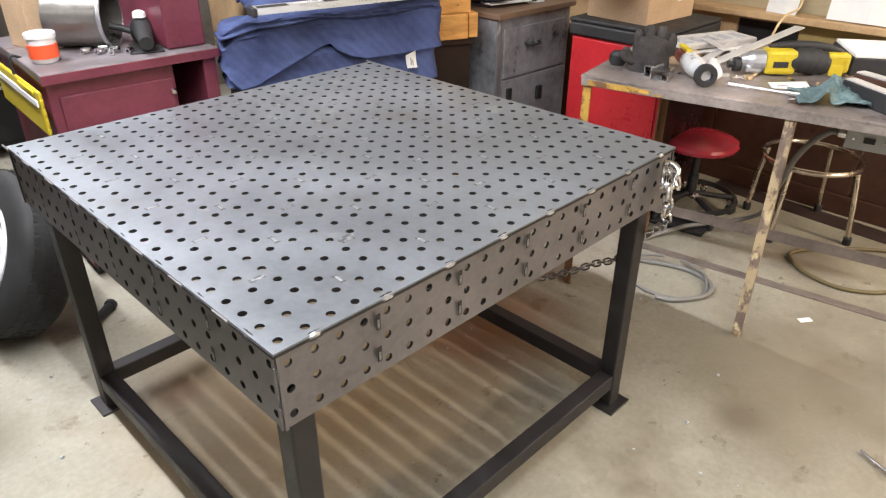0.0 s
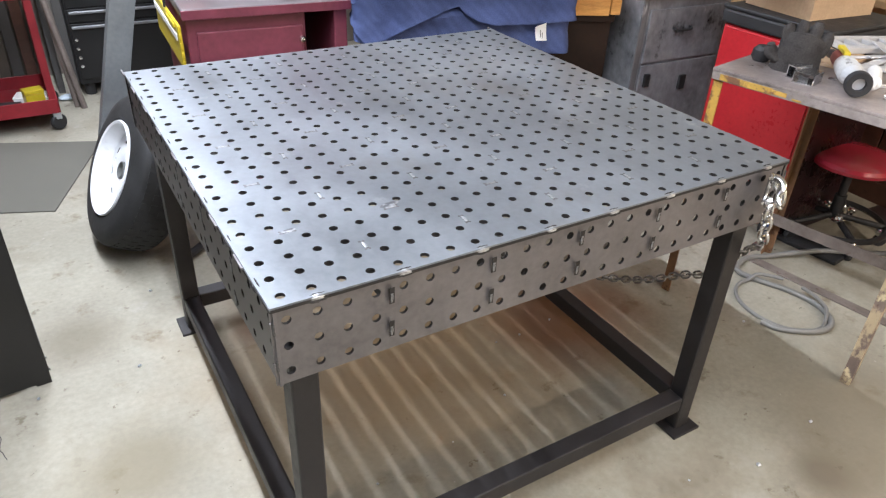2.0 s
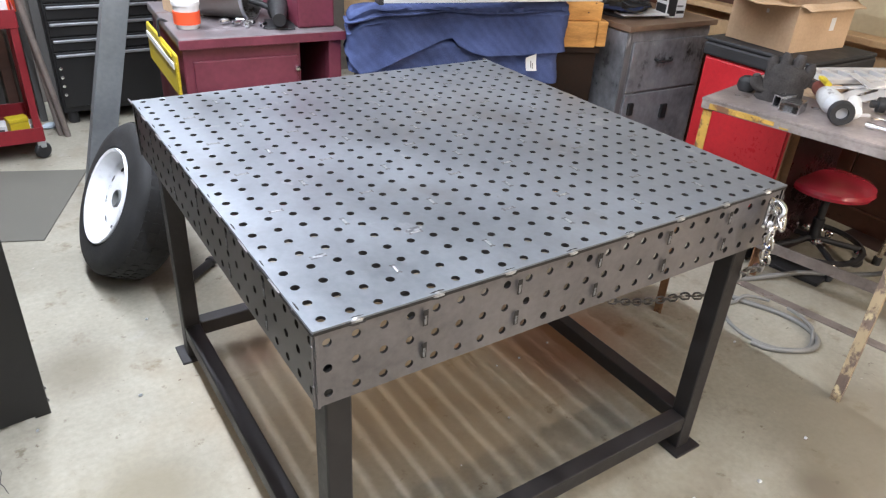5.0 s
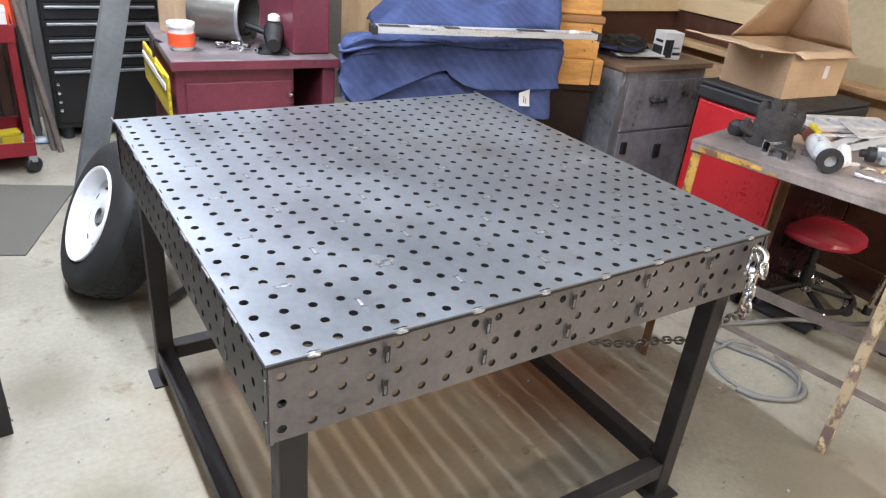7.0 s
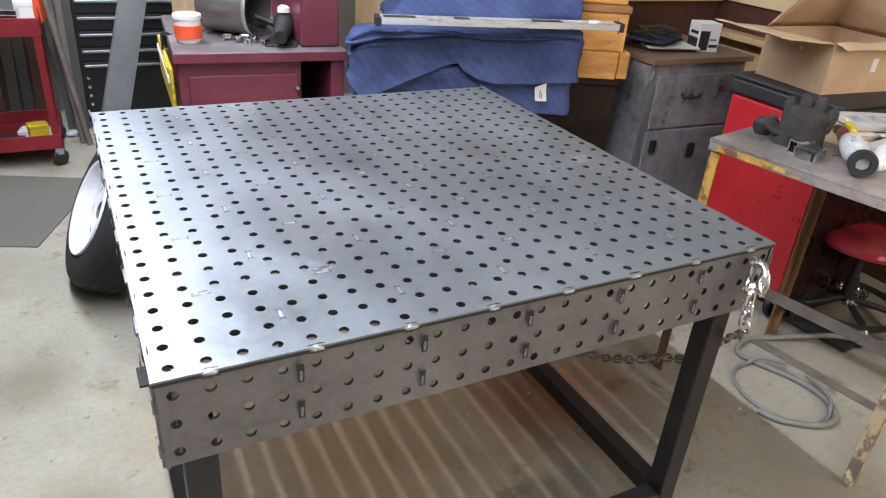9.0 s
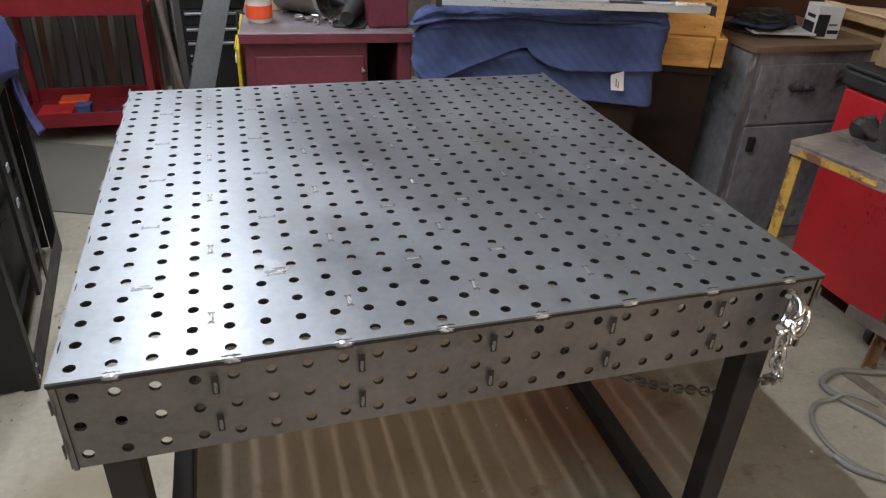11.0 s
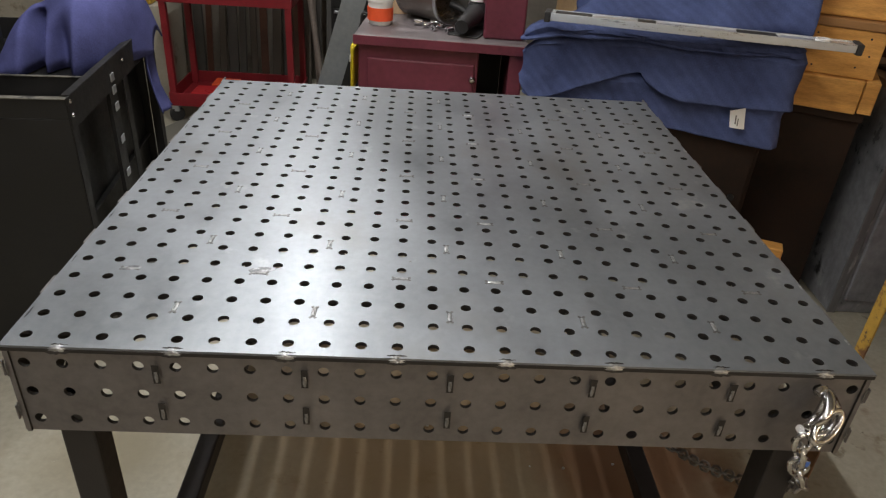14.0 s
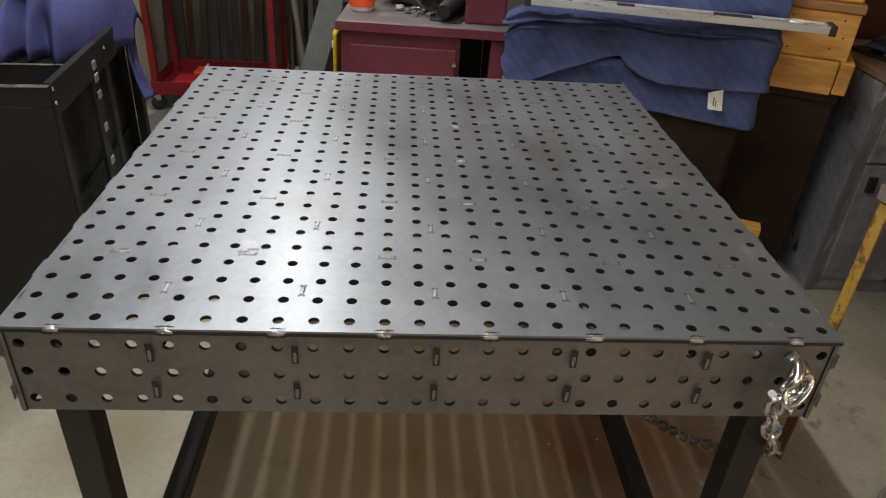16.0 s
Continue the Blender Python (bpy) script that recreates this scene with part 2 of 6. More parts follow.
white_plastic = material("white_plastic", (0.75, 0.75, 0.74), 0.4, 0, 0.06, 6, 40, 0.02)
orange_label = material("orange_label", (0.80, 0.10, 0.03), 0.5, 0, 0.1, 8, 40, 0.02)
dark_rubber = material("black_rubber", (0.02, 0.02, 0.021), 0.6, 0, 0.3, 8, 60, 0.1)
hose_gray = material("gray_hose", (0.175, 0.172, 0.16), 0.5, 0, 0.15, 8, 60, 0.05)
aluminium = material("brushed_aluminium", (0.55, 0.58, 0.62), 0.38, 0.85, 0.12, 6, 120, 0.03, stretch=(1, 8, 8))
paper = material("white_paper", (0.75, 0.75, 0.73), 0.8, 0, 0.06, 6, 60, 0.02)
wall_paint = material("dull_wall_paint", (0.19, 0.17, 0.145), 0.8, 0, 0.25, 2, 40, 0.06, spots=[((0.13, 0.11, 0.09), 2.5, 0.58)])
pale_wall = material("tan_wall_board", (0.44, 0.36, 0.22), 0.7, 0, 0.2, 2, 40, 0.05)
ceiling_white = material("ceiling_board", (0.6, 0.59, 0.57), 0.85, 0, 0.1, 2, 40, 0.05)
cart_red = material("dull_red_enamel", (0.175, 0.009, 0.015), 0.45, 0, 0.25, 3, 60, 0.05, tint=(0.22, 0.012, 0.018), spots=[((0.12, 0.01, 0.012), 7, 0.68)])
dull_weld = material("dull_plug_weld", (0.27, 0.275, 0.285), 0.45, 0.75, 0.5, 80, 300, 0.5)
ground_weld = material("ground_weld_steel", (0.15, 0.155, 0.165), 0.42, 0.7, 0.5, 60, 200, 0.3, spots=[((0.34, 0.35, 0.37), 90, 0.52)])
mat_gray = material("gray_floor_mat", (0.112, 0.108, 0.09), 0.85, 0, 0.15, 3, 150, 0.3)


# ---- mesh helpers ----
def bm_box(bm, lo, hi, m=None, bevel=0.0):
    vs = [bm.verts.new((x, y, z)) for x in (lo[0], hi[0]) for y in (lo[1], hi[1]) for z in (lo[2], hi[2])]
    fs = [bm.faces.new([vs[i] for i in q]) for q in ((0, 1, 3, 2), (4, 6, 7, 5), (0, 4, 5, 1), (2, 3, 7, 6), (0, 2, 6, 4), (1, 5, 7, 3))]
    if bevel:
        r = bmesh.ops.bevel(bm, geom=list({e for f in fs for e in f.edges}), offset=bevel, segments=2, affect="EDGES", profile=0.5)
        vs = list({v for f in r["faces"] for v in f.verts} | {v for v in vs if v.is_valid})
    if m is not None:
        bmesh.ops.transform(bm, matrix=m, verts=[v for v in vs if v.is_valid])
    return bm


def box(lo, hi, m=None, bevel=0.0):
    return bm_box(bmesh.new(), lo, hi, m, bevel)


def lathe(profile, seg=32, m=None, bm=None, closed=False):
    """Turns (r, z) pairs round z."""
    bm = bm or bmesh.new()
    rings = []
    for r, z in profile:
        if r < 1e-6:
            rings.append([bm.verts.new((0, 0, z))])
        else:
            rings.append([bm.verts.new((r * math.cos(2 * math.pi * k / seg), r * math.sin(2 * math.pi * k / seg), z)) for k in range(seg)])
    pairs = list(zip(rings, rings[1:])) + ([(rings[-1], rings[0])] if closed else [])
    for a, b in pairs:
        for k in range(seg):
            l = (k + 1) % seg
            if len(a) == 1 and len(b) > 1:
                bm.faces.new((a[0], b[l], b[k]))
            elif len(b) == 1 and len(a) > 1:
                bm.faces.new((a[k], a[l], b[0]))
            elif len(a) > 1:
                bm.faces.new((a[k], a[l], b[l], b[k]))
    if m is not None:
        bmesh.ops.transform(bm, matrix=m, verts=[v for ring in rings for v in ring])
    return bm


def sweep(points, radius, seg=10, closed=False, bm=None):
    """A round bar along points."""
    bm = bm or bmesh.new()
    pts = [Vector(p) for p in points]
    n, rings, up = len(pts), [], None
    for i, p in enumerate(pts):
        d = (pts[(i + 1) % n] - pts[i - 1]) if closed or 0 < i < n - 1 else (pts[1] - pts[0] if i == 0 else pts[-1] - pts[-2])
        d.normalize()
        if up is None:
            up = d.orthogonal().normalized()
        up = (up - d * up.dot(d)).normalized()
        side = d.cross(up)
        r = radius(i / (n - 1)) if callable(radius) else radius
        rings.append([bm.verts.new(p + r * (math.cos(a) * up + math.sin(a) * side)) for a in (2 * math.pi * k / seg for k in range(seg))])
    for i in range(n if closed else n - 1):
        a, b = rings[i], rings[(i + 1) % n]
        for k in range(seg):
            bm.faces.new((a[k], a[(k + 1) % seg], b[(k + 1) % seg], b[k]))
    if not closed:
        bm.faces.new(rings[0][::-1])
        bm.faces.new(rings[-1])
    return bm


def smooth_path(pts, per=8):
    """Catmull-Rom through the points."""
    p = [Vector(q) for q in pts]
    p = [2 * p[0] - p[1]] + p + [2 * p[-1] - p[-2]]
    out = []
    for i in range(1, len(p) - 2):
        for k in range(per):
            t = k / per
            out.append(0.5 * ((2 * p[i]) + (p[i + 1] - p[i - 1]) * t + (2 * p[i - 1] - 5 * p[i] + 4 * p[i + 1] - p[i + 2]) * t * t
                              + (3 * p[i] - p[i - 1] - 3 * p[i + 1] + p[i + 2]) * t ** 3))
    return out + [p[-2]]


def finish(name, bm, mat, smooth=False):
    bmesh.ops.recalc_face_normals(bm, faces=bm.faces)
    me = bpy.data.meshes.new(name)
    bm.to_mesh(me)
    bm.free()
    me.materials.append(mat)
    if smooth:
        me.shade_smooth()
    if smooth is True:
        me.set_sharp_from_angle(angle=radians(38))
    return me


def part(name, bm, mat, parent, label="", smooth=False):
    ob = new(name, finish(name, bm, mat, smooth))
    ob.parent = parent
    return tagged(ob, label)


def thing(name, label, category, at=None, group="", kind=""):
    ob = new(name)
    if at is not None:
        ob.matrix_world = at
    return tagged(ob, label, category, group, kind)


def solid(name, bm, mat, label, category, at=None, smooth=False, group="", kind=""):
    ob = new(name, finish(name, bm, mat, smooth))
    if at is not None:
        ob.matrix_world = at
    return tagged(ob, label, category, group, kind)


# ---- the room ----
X0, X1, Y0, Y1 = -3.6, 3.12, -5.2, 4.1
solid("floor", box((X0 - 0.15, Y0 - 0.15, -0.12), (X1 + 0.15, Y1 + 0.15, 0)), concrete, "stained beige concrete workshop floor", "floor", kind="structure")
solid("ceiling", box((X0 - 0.15, Y0 - 0.15, CEIL), (X1 + 0.15, Y1 + 0.15, CEIL + 0.12)), ceiling_white, "plain off-white ceiling", "ceiling", kind="structure")
solid("wall_north", box((X0 - 0.15, Y1, 0), (X1 + 0.15, Y1 + 0.15, CEIL)), wall_paint, "dull stained workshop back wall", "wall", kind="structure")
solid("wall_south", box((X0 - 0.15, Y0 - 0.15, 0), (X1 + 0.15, Y0, CEIL)), wall_paint, "plain workshop wall", "wall", kind="structure")
solid("wall_west", box((X0 - 0.15, Y0, 0), (X0, Y1, CEIL)), wall_paint, "plain workshop wall", "wall", kind="structure")
solid("wall_east", box((X1, Y0, 0), (X1 + 0.15, Y1, CEIL)), pale_wall, "tan board wall above dark wood panelling", "wall", kind="structure")

LIT, LIT_WARM, LIT_DIM = emitter("lit_tube", COOL, 11.0), emitter("warm_lit_tube", WARM, 11.0), emitter("dim_lit_tube", COOL, 4.0)
for tx, ty, tz, tl, th, tw, tc in TUBES:
    fx = thing("ceiling_light", "white strip light hung out of view, some added as fill", "ceiling light", pose(tx, ty, tz, 0, 0, th), "strip lights")
    part("housing", box((-0.045, -tl / 2, 0.01), (0.045, tl / 2, 0.06), bevel=0.008), white_plastic, fx)
    for k in (-0.7, 0.7):
        part("hanger", box((-0.01, k - 0.01, 0.06), (0.01, k + 0.01, CEIL - tz)), aluminium, fx)
    for sx in (-0.035, 0.035):
        part("tube", sweep([(sx, -tl / 2 + 0.02, -0.02), (sx, tl / 2 - 0.02, -0.02)], 0.018, 12), LIT_WARM if tc is WARM else LIT if tw > 30 else LIT_DIM, fx, "glowing white tube", True)

# ---- the welding table ----
PITCH, NH, TOP, THICK = 0.0508, 24, 0.857, 0.006
WID = NH * PITCH - 0.003
R_HOLE = 0.0082


def perforated(nu, nv, pitch, thick, w, h, u_off, v_off, radius, dark_under=True):
    """A plate in x, y with round holes through it; lower face at z = -thick."""
    bm = bmesh.new()
    layers = []
    us = [0] + [pitch * k - u_off for k in range(1, nu)] + [w]
    vs_ = [0] + [pitch * k - v_off for k in range(1, nv)] + [h]
    for z in (0.0, -thick):
        grid = [[bm.verts.new((u, v, z)) for v in vs_] for u in us]
        layers.append(grid)
    for i in range(nu):
        for j in range(nv):
            cx, cy = pitch * (i + 0.5) - u_off, pitch * (j + 0.5) - v_off
            ring = []
            for z in (0.0, -thick):
                ring.append([bm.verts.new((cx + radius * math.cos(math.pi / 4 + 2 * math.pi * k / 16), cy + radius * math.sin(math.pi / 4 + 2 * math.pi * k / 16), z)) for k in range(16)])
            for l, flip in ((0, False), (1, True)):
                g = layers[l]
                cs = [g[i + 1][j + 1], g[i][j + 1], g[i][j], g[i + 1][j]]
                for q in range(4):
                    loop = [ring[l][(4 * q + k) % 16] for k in range(5)] + [cs[(q + 1) % 4], cs[q]]
                    bm.faces.new(loop if flip else loop[::-1]).material_index = int(flip) if dark_under else 1 - int(flip)
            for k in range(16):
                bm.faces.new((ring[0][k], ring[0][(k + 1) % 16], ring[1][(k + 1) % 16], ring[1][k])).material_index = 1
    a, b = layers
    rim = [(i, 0) for i in range(nu)] + [(nu, j) for j in range(nv)] + [(i, nv) for i in range(nu, 0, -1)] + [(0, j) for j in range(nv, 0, -1)]
    for (i, j), (k, l) in zip(rim, rim[1:] + rim[:1]):
        bm.faces.new((a[i][j], a[k][l], b[k][l], b[i][j]))
    return bm


def weld_blob(length, width, height, seed):
    """A lumpy weld bead along x, lying on z = 0."""
    rnd = random.Random(seed)
    bm = bmesh.new()
    n, m_ = 9, 6
    rows = []
    for i in range(n):
        u = i / (n - 1)
        e = math.sin(math.pi * min(max(u, 0.04), 0.96)) ** 0.16
        rows.append([bm.verts.new(((u - 0.5) * length, width / 2 * e * math.cos(math.pi * k / (m_ - 1)) * rnd.uniform(0.85, 1.1),
                                   height * e * math.sin(math.pi * k / (m_ - 1)) * (0.8 + 0.35 * math.sin(u * 22) ** 2) * rnd.uniform(0.8, 1.15))) for k in range(m_)])
    for a, b in zip(rows, rows[1:]):
        for k in range(m_ - 1):
            bm.faces.new((a[k], b[k], b[k + 1], a[k + 1]))
    return bm


table = thing("welding_table", "gray steel fixture welding table with a grid of round holes", "welding table", pose(0, 0, 0))
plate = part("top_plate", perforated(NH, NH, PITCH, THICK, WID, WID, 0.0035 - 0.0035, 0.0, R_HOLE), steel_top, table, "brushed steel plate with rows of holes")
plate.data.materials.append(dark_scale_shade)
plate.matrix_local = pose(0, 0, TOP)
APRON = 3 * PITCH - 0.004
apron_mesh = None
for m in (pose(0, 0.004, TOP - THICK - APRON - 0.0025, 90, 0, 0), pose(WID, WID - 0.004, TOP - THICK - APRON - 0.0025, 90, 0, 180),
          pose(0.004, WID, TOP - THICK - APRON - 0.0025, 90, 0, -90), pose(WID - 0.004, 0, TOP - THICK - APRON - 0.0025, 90, 0, 90)):
    if apron_mesh is None:
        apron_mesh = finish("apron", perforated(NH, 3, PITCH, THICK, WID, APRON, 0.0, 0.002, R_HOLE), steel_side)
        apron_mesh.materials.append(dark_scale_shade)
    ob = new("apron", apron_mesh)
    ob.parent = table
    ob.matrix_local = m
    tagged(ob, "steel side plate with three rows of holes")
blobs = [finish("weld_bead", weld_blob(0.024 + 0.003 * (k % 3), 0.0105, 0.0040, k), weld_steel, k % 2 == 0) for k in range(6)]
tops = [finish("plug_weld", weld_blob(0.0185 + 0.002 * (k % 3), 0.0055 + 0.0012 * (k % 2), 0.0017, 20 + k), weld_steel if k % 2 else dull_weld, True) for k in range(4)]
dark_blobs = [finish("plug_weld", weld_blob(0.030, 0.012, 0.003, 40 + k), weld_scorch, True) for k in range(3)]


def bead(meshes, k, m, name="weld_bead"):
    ob = new(name, meshes[k % len(meshes)])
    ob.parent = table
    ob.matrix_local = m
    return ob


side_blobs = [finish("weld_bead", weld_blob(0.020 + 0.003 * k, 0.008, 0.0028, 80 + k), dull_weld, True) for k in range(3)]
scorch = [finish("weld_scorch", weld_blob(0.032, 0.015, 0.0015, 60 + k), dark_scale_shade, True) for k in range(2)]
for k in range(8):
    s = (1.5 + 3 * k) * PITCH
    bead(scorch, k, pose(s, 0.0015, TOP - 0.0045, 50, 0, 0), "weld_scorch")
    bead(scorch, k + 1, pose(0.0015, s, TOP - 0.0045, 50, 0, -90), "weld_scorch")
    bead(blobs, k, pose(s, 0.002, TOP - 0.004, 50, 0, 0))
    bead(blobs, k + 1, pose(s, WID - 0.002, TOP - 0.004, 50, 0, 180))
    bead(side_blobs, k, pose(0.002, s, TOP - 0.004, 50, 0, -90))
    bead(blobs, k + 3, pose(WID - 0.002, s, TOP - 0.004, 50, 0, 90))
# dark strips painting the shadow line between the top and the side plates
for m in (pose(0, 0, TOP), pose(WID, WID, TOP, 0, 0, 180), pose(0, WID, TOP, 0, 0, -90), pose(WID, 0, TOP, 0, 0, 90)):
    seam = part("seam", box((0.001, -0.0012, -0.0088), (WID - 0.001, 0.0035, -0.0034)), dark_scale_shade, table)
    seam.matrix_local = m
# plug welds of the inner ribs, showing in the top
slot_bm = box((-0.0135, -0.0036, 0.0), (0.0135, 0.0036, 0.0003))
for sx in (-0.0135, 0.0135):
    for sy in (-0.0036, 0.0036):
        lathe([(0, 0), (0.0024, 0), (0.0022, 0.00034), (0, 0.00036)], 10, pose(sx, sy, 0), slot_bm)
slot_mesh = finish("slot", slot_bm, weld_scorch)
side_slot = finish("slot", box((-0.016, -0.0048, 0.0), (0.016, 0.0048, 0.0007)), dark_scale_shade)
patch = bmesh.new()
lathe([(0, 0.0), (0.024, 0.0), (0.022, 0.0005), (0, 0.0006)], 20, Matrix.Diagonal((0.9, 0.34, 1, 1)), patch)
smear = part("ground_patch", patch, ground_weld, table, "dull ground weld smear")
smear.matrix_local = pose(6.05 * PITCH, 4.2 * PITCH, TOP + 0.0002, 0, 0, 8)
bead([smear.data], 0, pose(0.102, 0.204, TOP + 0.0002, 0, 0, 12) @ Matrix.Diagonal((0.8, 0.75, 1, 1)), "ground_patch")
for i in (4, 8, 12, 16, 20):
    for j in (2, 6, 10, 14, 18, 22):
        bead([slot_mesh], 0, pose(i * PITCH, j * PITCH, TOP, 0, 0, 90), "slot")
        bead(tops, 1 + 2 * ((i + j) % 2), pose(i * PITCH, j * PITCH, TOP + 0.0002, 0, 0, 90), "plug_weld")
for i in (2, 6, 10.5, 13.5, 18, 22):
    for j in (4, 8, 12, 16, 20):
        bead([slot_mesh], 0, pose(i * PITCH, j * PITCH, TOP), "slot")
        bead(tops, int(i) + j, pose(i * PITCH, j * PITCH, TOP + 0.0002), "plug_weld")
for i in (4, 8, 12, 16, 20):
    for dz in (0.8, 2.15):
        for m in (pose(i * PITCH, -0.0021, TOP - dz * PITCH, 90, 90, 0), pose(-0.0021, i * PITCH, TOP - dz * PITCH, 90, 90, -90)):
            bead([side_slot], 0, m, "slot")
            bead(tops, i, m @ pose(0.004, 0, 0.0007), "plug_weld")
for dz in (0.8, 2.2):
    bead(dark_blobs, 1, pose(0.003, -0.001, TOP - dz * PITCH, 90, 90, -30) @ Matrix.Diagonal((0.8, 0.5, 0.6, 1)), "weld_bead")
    bead(dark_blobs, 2, pose(WID - 0.003, -0.001, TOP - dz * PITCH, 90, 90, 30) @ Matrix.Diagonal((0.8, 0.5, 0.6, 1)), "weld_bead")
# tabs of the side plates at the edges of the top
side_tab = finish("edge_tab", box((-0.0045, -0.024, -0.0055), (-0.0003, 0.024, -0.0006), bevel=0.0008), steel_side)
end_tab = finish("edge_tab", box((-0.0026, 0.0, -0.013), (-0.0003, 0.0050, 0.013), bevel=0.0008), steel_side)
for k in range(8):
    s = (1.5 + 3 * k) * PITCH
    bead([side_tab], 0, pose(0, s + 0.075, TOP), "edge_tab")
    bead([side_tab], 0, pose(WID, s + 0.075, TOP, 0, 0, 180), "edge_tab")
for dz in (0.040, 0.120):
    bead([end_tab], 0, pose(0, -0.0015, TOP - dz), "edge_tab")
    bead([end_tab], 0, pose(WID, 0.004, TOP - dz, 0, 0, 180), "edge_tab")
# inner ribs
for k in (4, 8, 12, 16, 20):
    part("rib", box((0.012, k * PITCH - 0.003, TOP - 0.065), (WID - 0.012, k * PITCH + 0.003, TOP - THICK - 0.001)), dark_scale_shade, table)
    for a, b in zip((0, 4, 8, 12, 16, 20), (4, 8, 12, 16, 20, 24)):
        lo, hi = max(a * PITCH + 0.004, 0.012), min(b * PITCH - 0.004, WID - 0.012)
        part("rib", box((k * PITCH - 0.003, lo, TOP - 0.07), (k * PITCH + 0.003, hi, TOP - THICK - 0.001)), dark_scale_shade, table)
TUBE, INSET = 0.0508, 0.030
for lx in (INSET, WID - INSET - TUBE):
    for ly in (INSET, WID - INSET - TUBE):
        leg = part("leg", box((lx, ly, 0.008), (lx + TUBE, ly + TUBE, TOP - THICK - 0.11), bevel=0.004), leg_steel, table, "dark square steel tube leg")
        part("foot_plate", box((lx - 0.025, ly - 0.025, 0.0), (lx + TUBE + 0.025, ly + TUBE + 0.025, 0.009), bevel=0.002), leg_steel, leg, "bolted square foot plate")
a0, a1 = INSET + TUBE + 0.001, WID - INSET - TUBE - 0.001
for y in (INSET, WID - INSET - TUBE):
    part("stretcher", box((a0, y + 0.001, 0.079), (a1, y + TUBE - 0.001, 0.129), bevel=0.004), leg_steel, table)
for x in (INSET, WID - INSET - TUBE):
    part("stretcher", box((x + 0.001, a0, 0.079), (x + TUBE - 0.001, a1, 0.129), bevel=0.004), leg_steel, table)

# ---- cloth helper ----
def sheet(fn, nu, nv):
    """An open grid; fn(u, v) gives a place for u, v in 0..1."""
    bm = bmesh.new()
    g = [[bm.verts.new(fn(i / nu, j / nv)) for j in range(nv + 1)] for i in range(nu + 1)]
    for i in range(nu):
        for j in range(nv):
            bm.faces.new((g[i][j], g[i + 1][j], g[i + 1][j + 1], g[i][j + 1]))
    return bm


def thicken(ob, t):
    mod = ob.modifiers.new("thickness", "SOLIDIFY")
    mod.thickness, mod.offset = t, -1
    return ob


def lerp_table(table_, x):
    xs, ys = zip(*table_)
    return float(np.interp(x, xs, ys))


def wob(x, y, z=0.0, f=6.0):
    return noise.noise((x * f, y * f, z * f))


def lump(rx, ry, rz, seed, seg=14, amp=0.18, f=2.2):
    """A closed uneven lump round its centre."""
    bm = bmesh.new()
    bmesh.ops.create_uvsphere(bm, u_segments=seg, v_segments=seg // 2 + 2, radius=1)
    for v in bm.verts:
        k = 1 + amp * noise.noise(v.co * f + Vector((seed, seed * 1.7, 0)))
        v.co = Vector((v.co.x * rx, v.co.y * ry, v.co.z * rz)) * k
    return bm


# ---- walls: what hangs on them ----
wp = thing("wall_panelling", "dark stained wood wainscot with tan boards above", "wall panelling", pose(X1, 0, 0), kind="structure")
for k in range(12):
    y = -5.06 + 0.72 * k
    part("panel", box((-0.018, y + 0.004, 0.10), (0.0, y + 0.716, 0.66), bevel=0.003), dark_wood, wp)
part("skirting", box((-0.028, -5.1, 0.0), (0.0, 4.0, 0.098), bevel=0.004), dark_wood, wp)
part("board", box((-0.022, 0.68, 0.664), (0.0, 3.9, 0.85), bevel=0.003), plywood, wp)
part("board", box((-0.022, -5.1, 0.664), (0.0, 0.385, 0.85), bevel=0.003), material("olive_tan_board", (0.30, 0.22, 0.075), 0.6, 0, 0.2, 3, 50, 0.08), wp)
part("board", box((-0.022, 0.388, 0.664), (0.0, 0.676, 0.70), bevel=0.002), plywood, wp)
part("recess", box((-0.008, 0.388, 0.702), (0.0, 0.676, 0.826)), black_paint, wp)
part("ledge", box((-0.11, -5.1, 0.853), (0.0, 3.9, 0.885), bevel=0.004), plywood, wp)
part("dark_board", box((-0.03, 1.0, 0.887), (0.0, 3.9, 1.02), bevel=0.003), dark_wood, wp)
pale_pine = material("pale_pine_slat", (0.62, 0.47, 0.27), 0.6, 0, 0.15, 4, 60, 0.08, stretch=(5, 1, 5))
for k in range(3):
    part("slat", box((-0.05, 1.3 + 0.86 * k, 1.023), (0.0, 2.15 + 0.86 * k, 1.13), bevel=0.004), pale_pine, wp)

for k, (y, z, w, h, tilt) in enumerate(((0.10, 0.90, 0.34, 0.26, -12), (0.47, 0.895, 0.14, 0.12, -18), (-0.35, 0.90, 0.36, 0.30, -10))):
    def sheet_fn(u, v, w=w, h=h, k=k):
        return Vector((-0.01 * math.sin(3 * u + k) + 0.008 * wob(u, v, k, 3), (u - 0.5) * w, v * h + 0.012 * math.sin(5 * u + k) * v))
    ob = solid("paper_sheet", sheet(sheet_fn, 8, 6), paper, "creased white paper leaning on the wall ledge", "paper", pose(X1 - 0.075, y, z - 0.012, 0, -tilt, 0))
    thicken(ob, 0.001)

# ---- maroon desk ----
desk = thing("steel_desk", "maroon painted steel desk with a scuffed top", "desk", pose(0.32, 1.91, 0, 0, 0, -4.5))
DW, DD, DZ = 0.63, 0.74, 0.845
part("desk_top", box((-0.012, -0.014, DZ - 0.035), (DW + 0.012, DD, DZ), bevel=0.006), maroon_top, desk, "worn gray desk top with maroon edge")
part("top_edge", box((-0.014, -0.018, DZ - 0.036), (DW + 0.014, -0.0145, DZ - 0.002), bevel=0.001), maroon, desk)
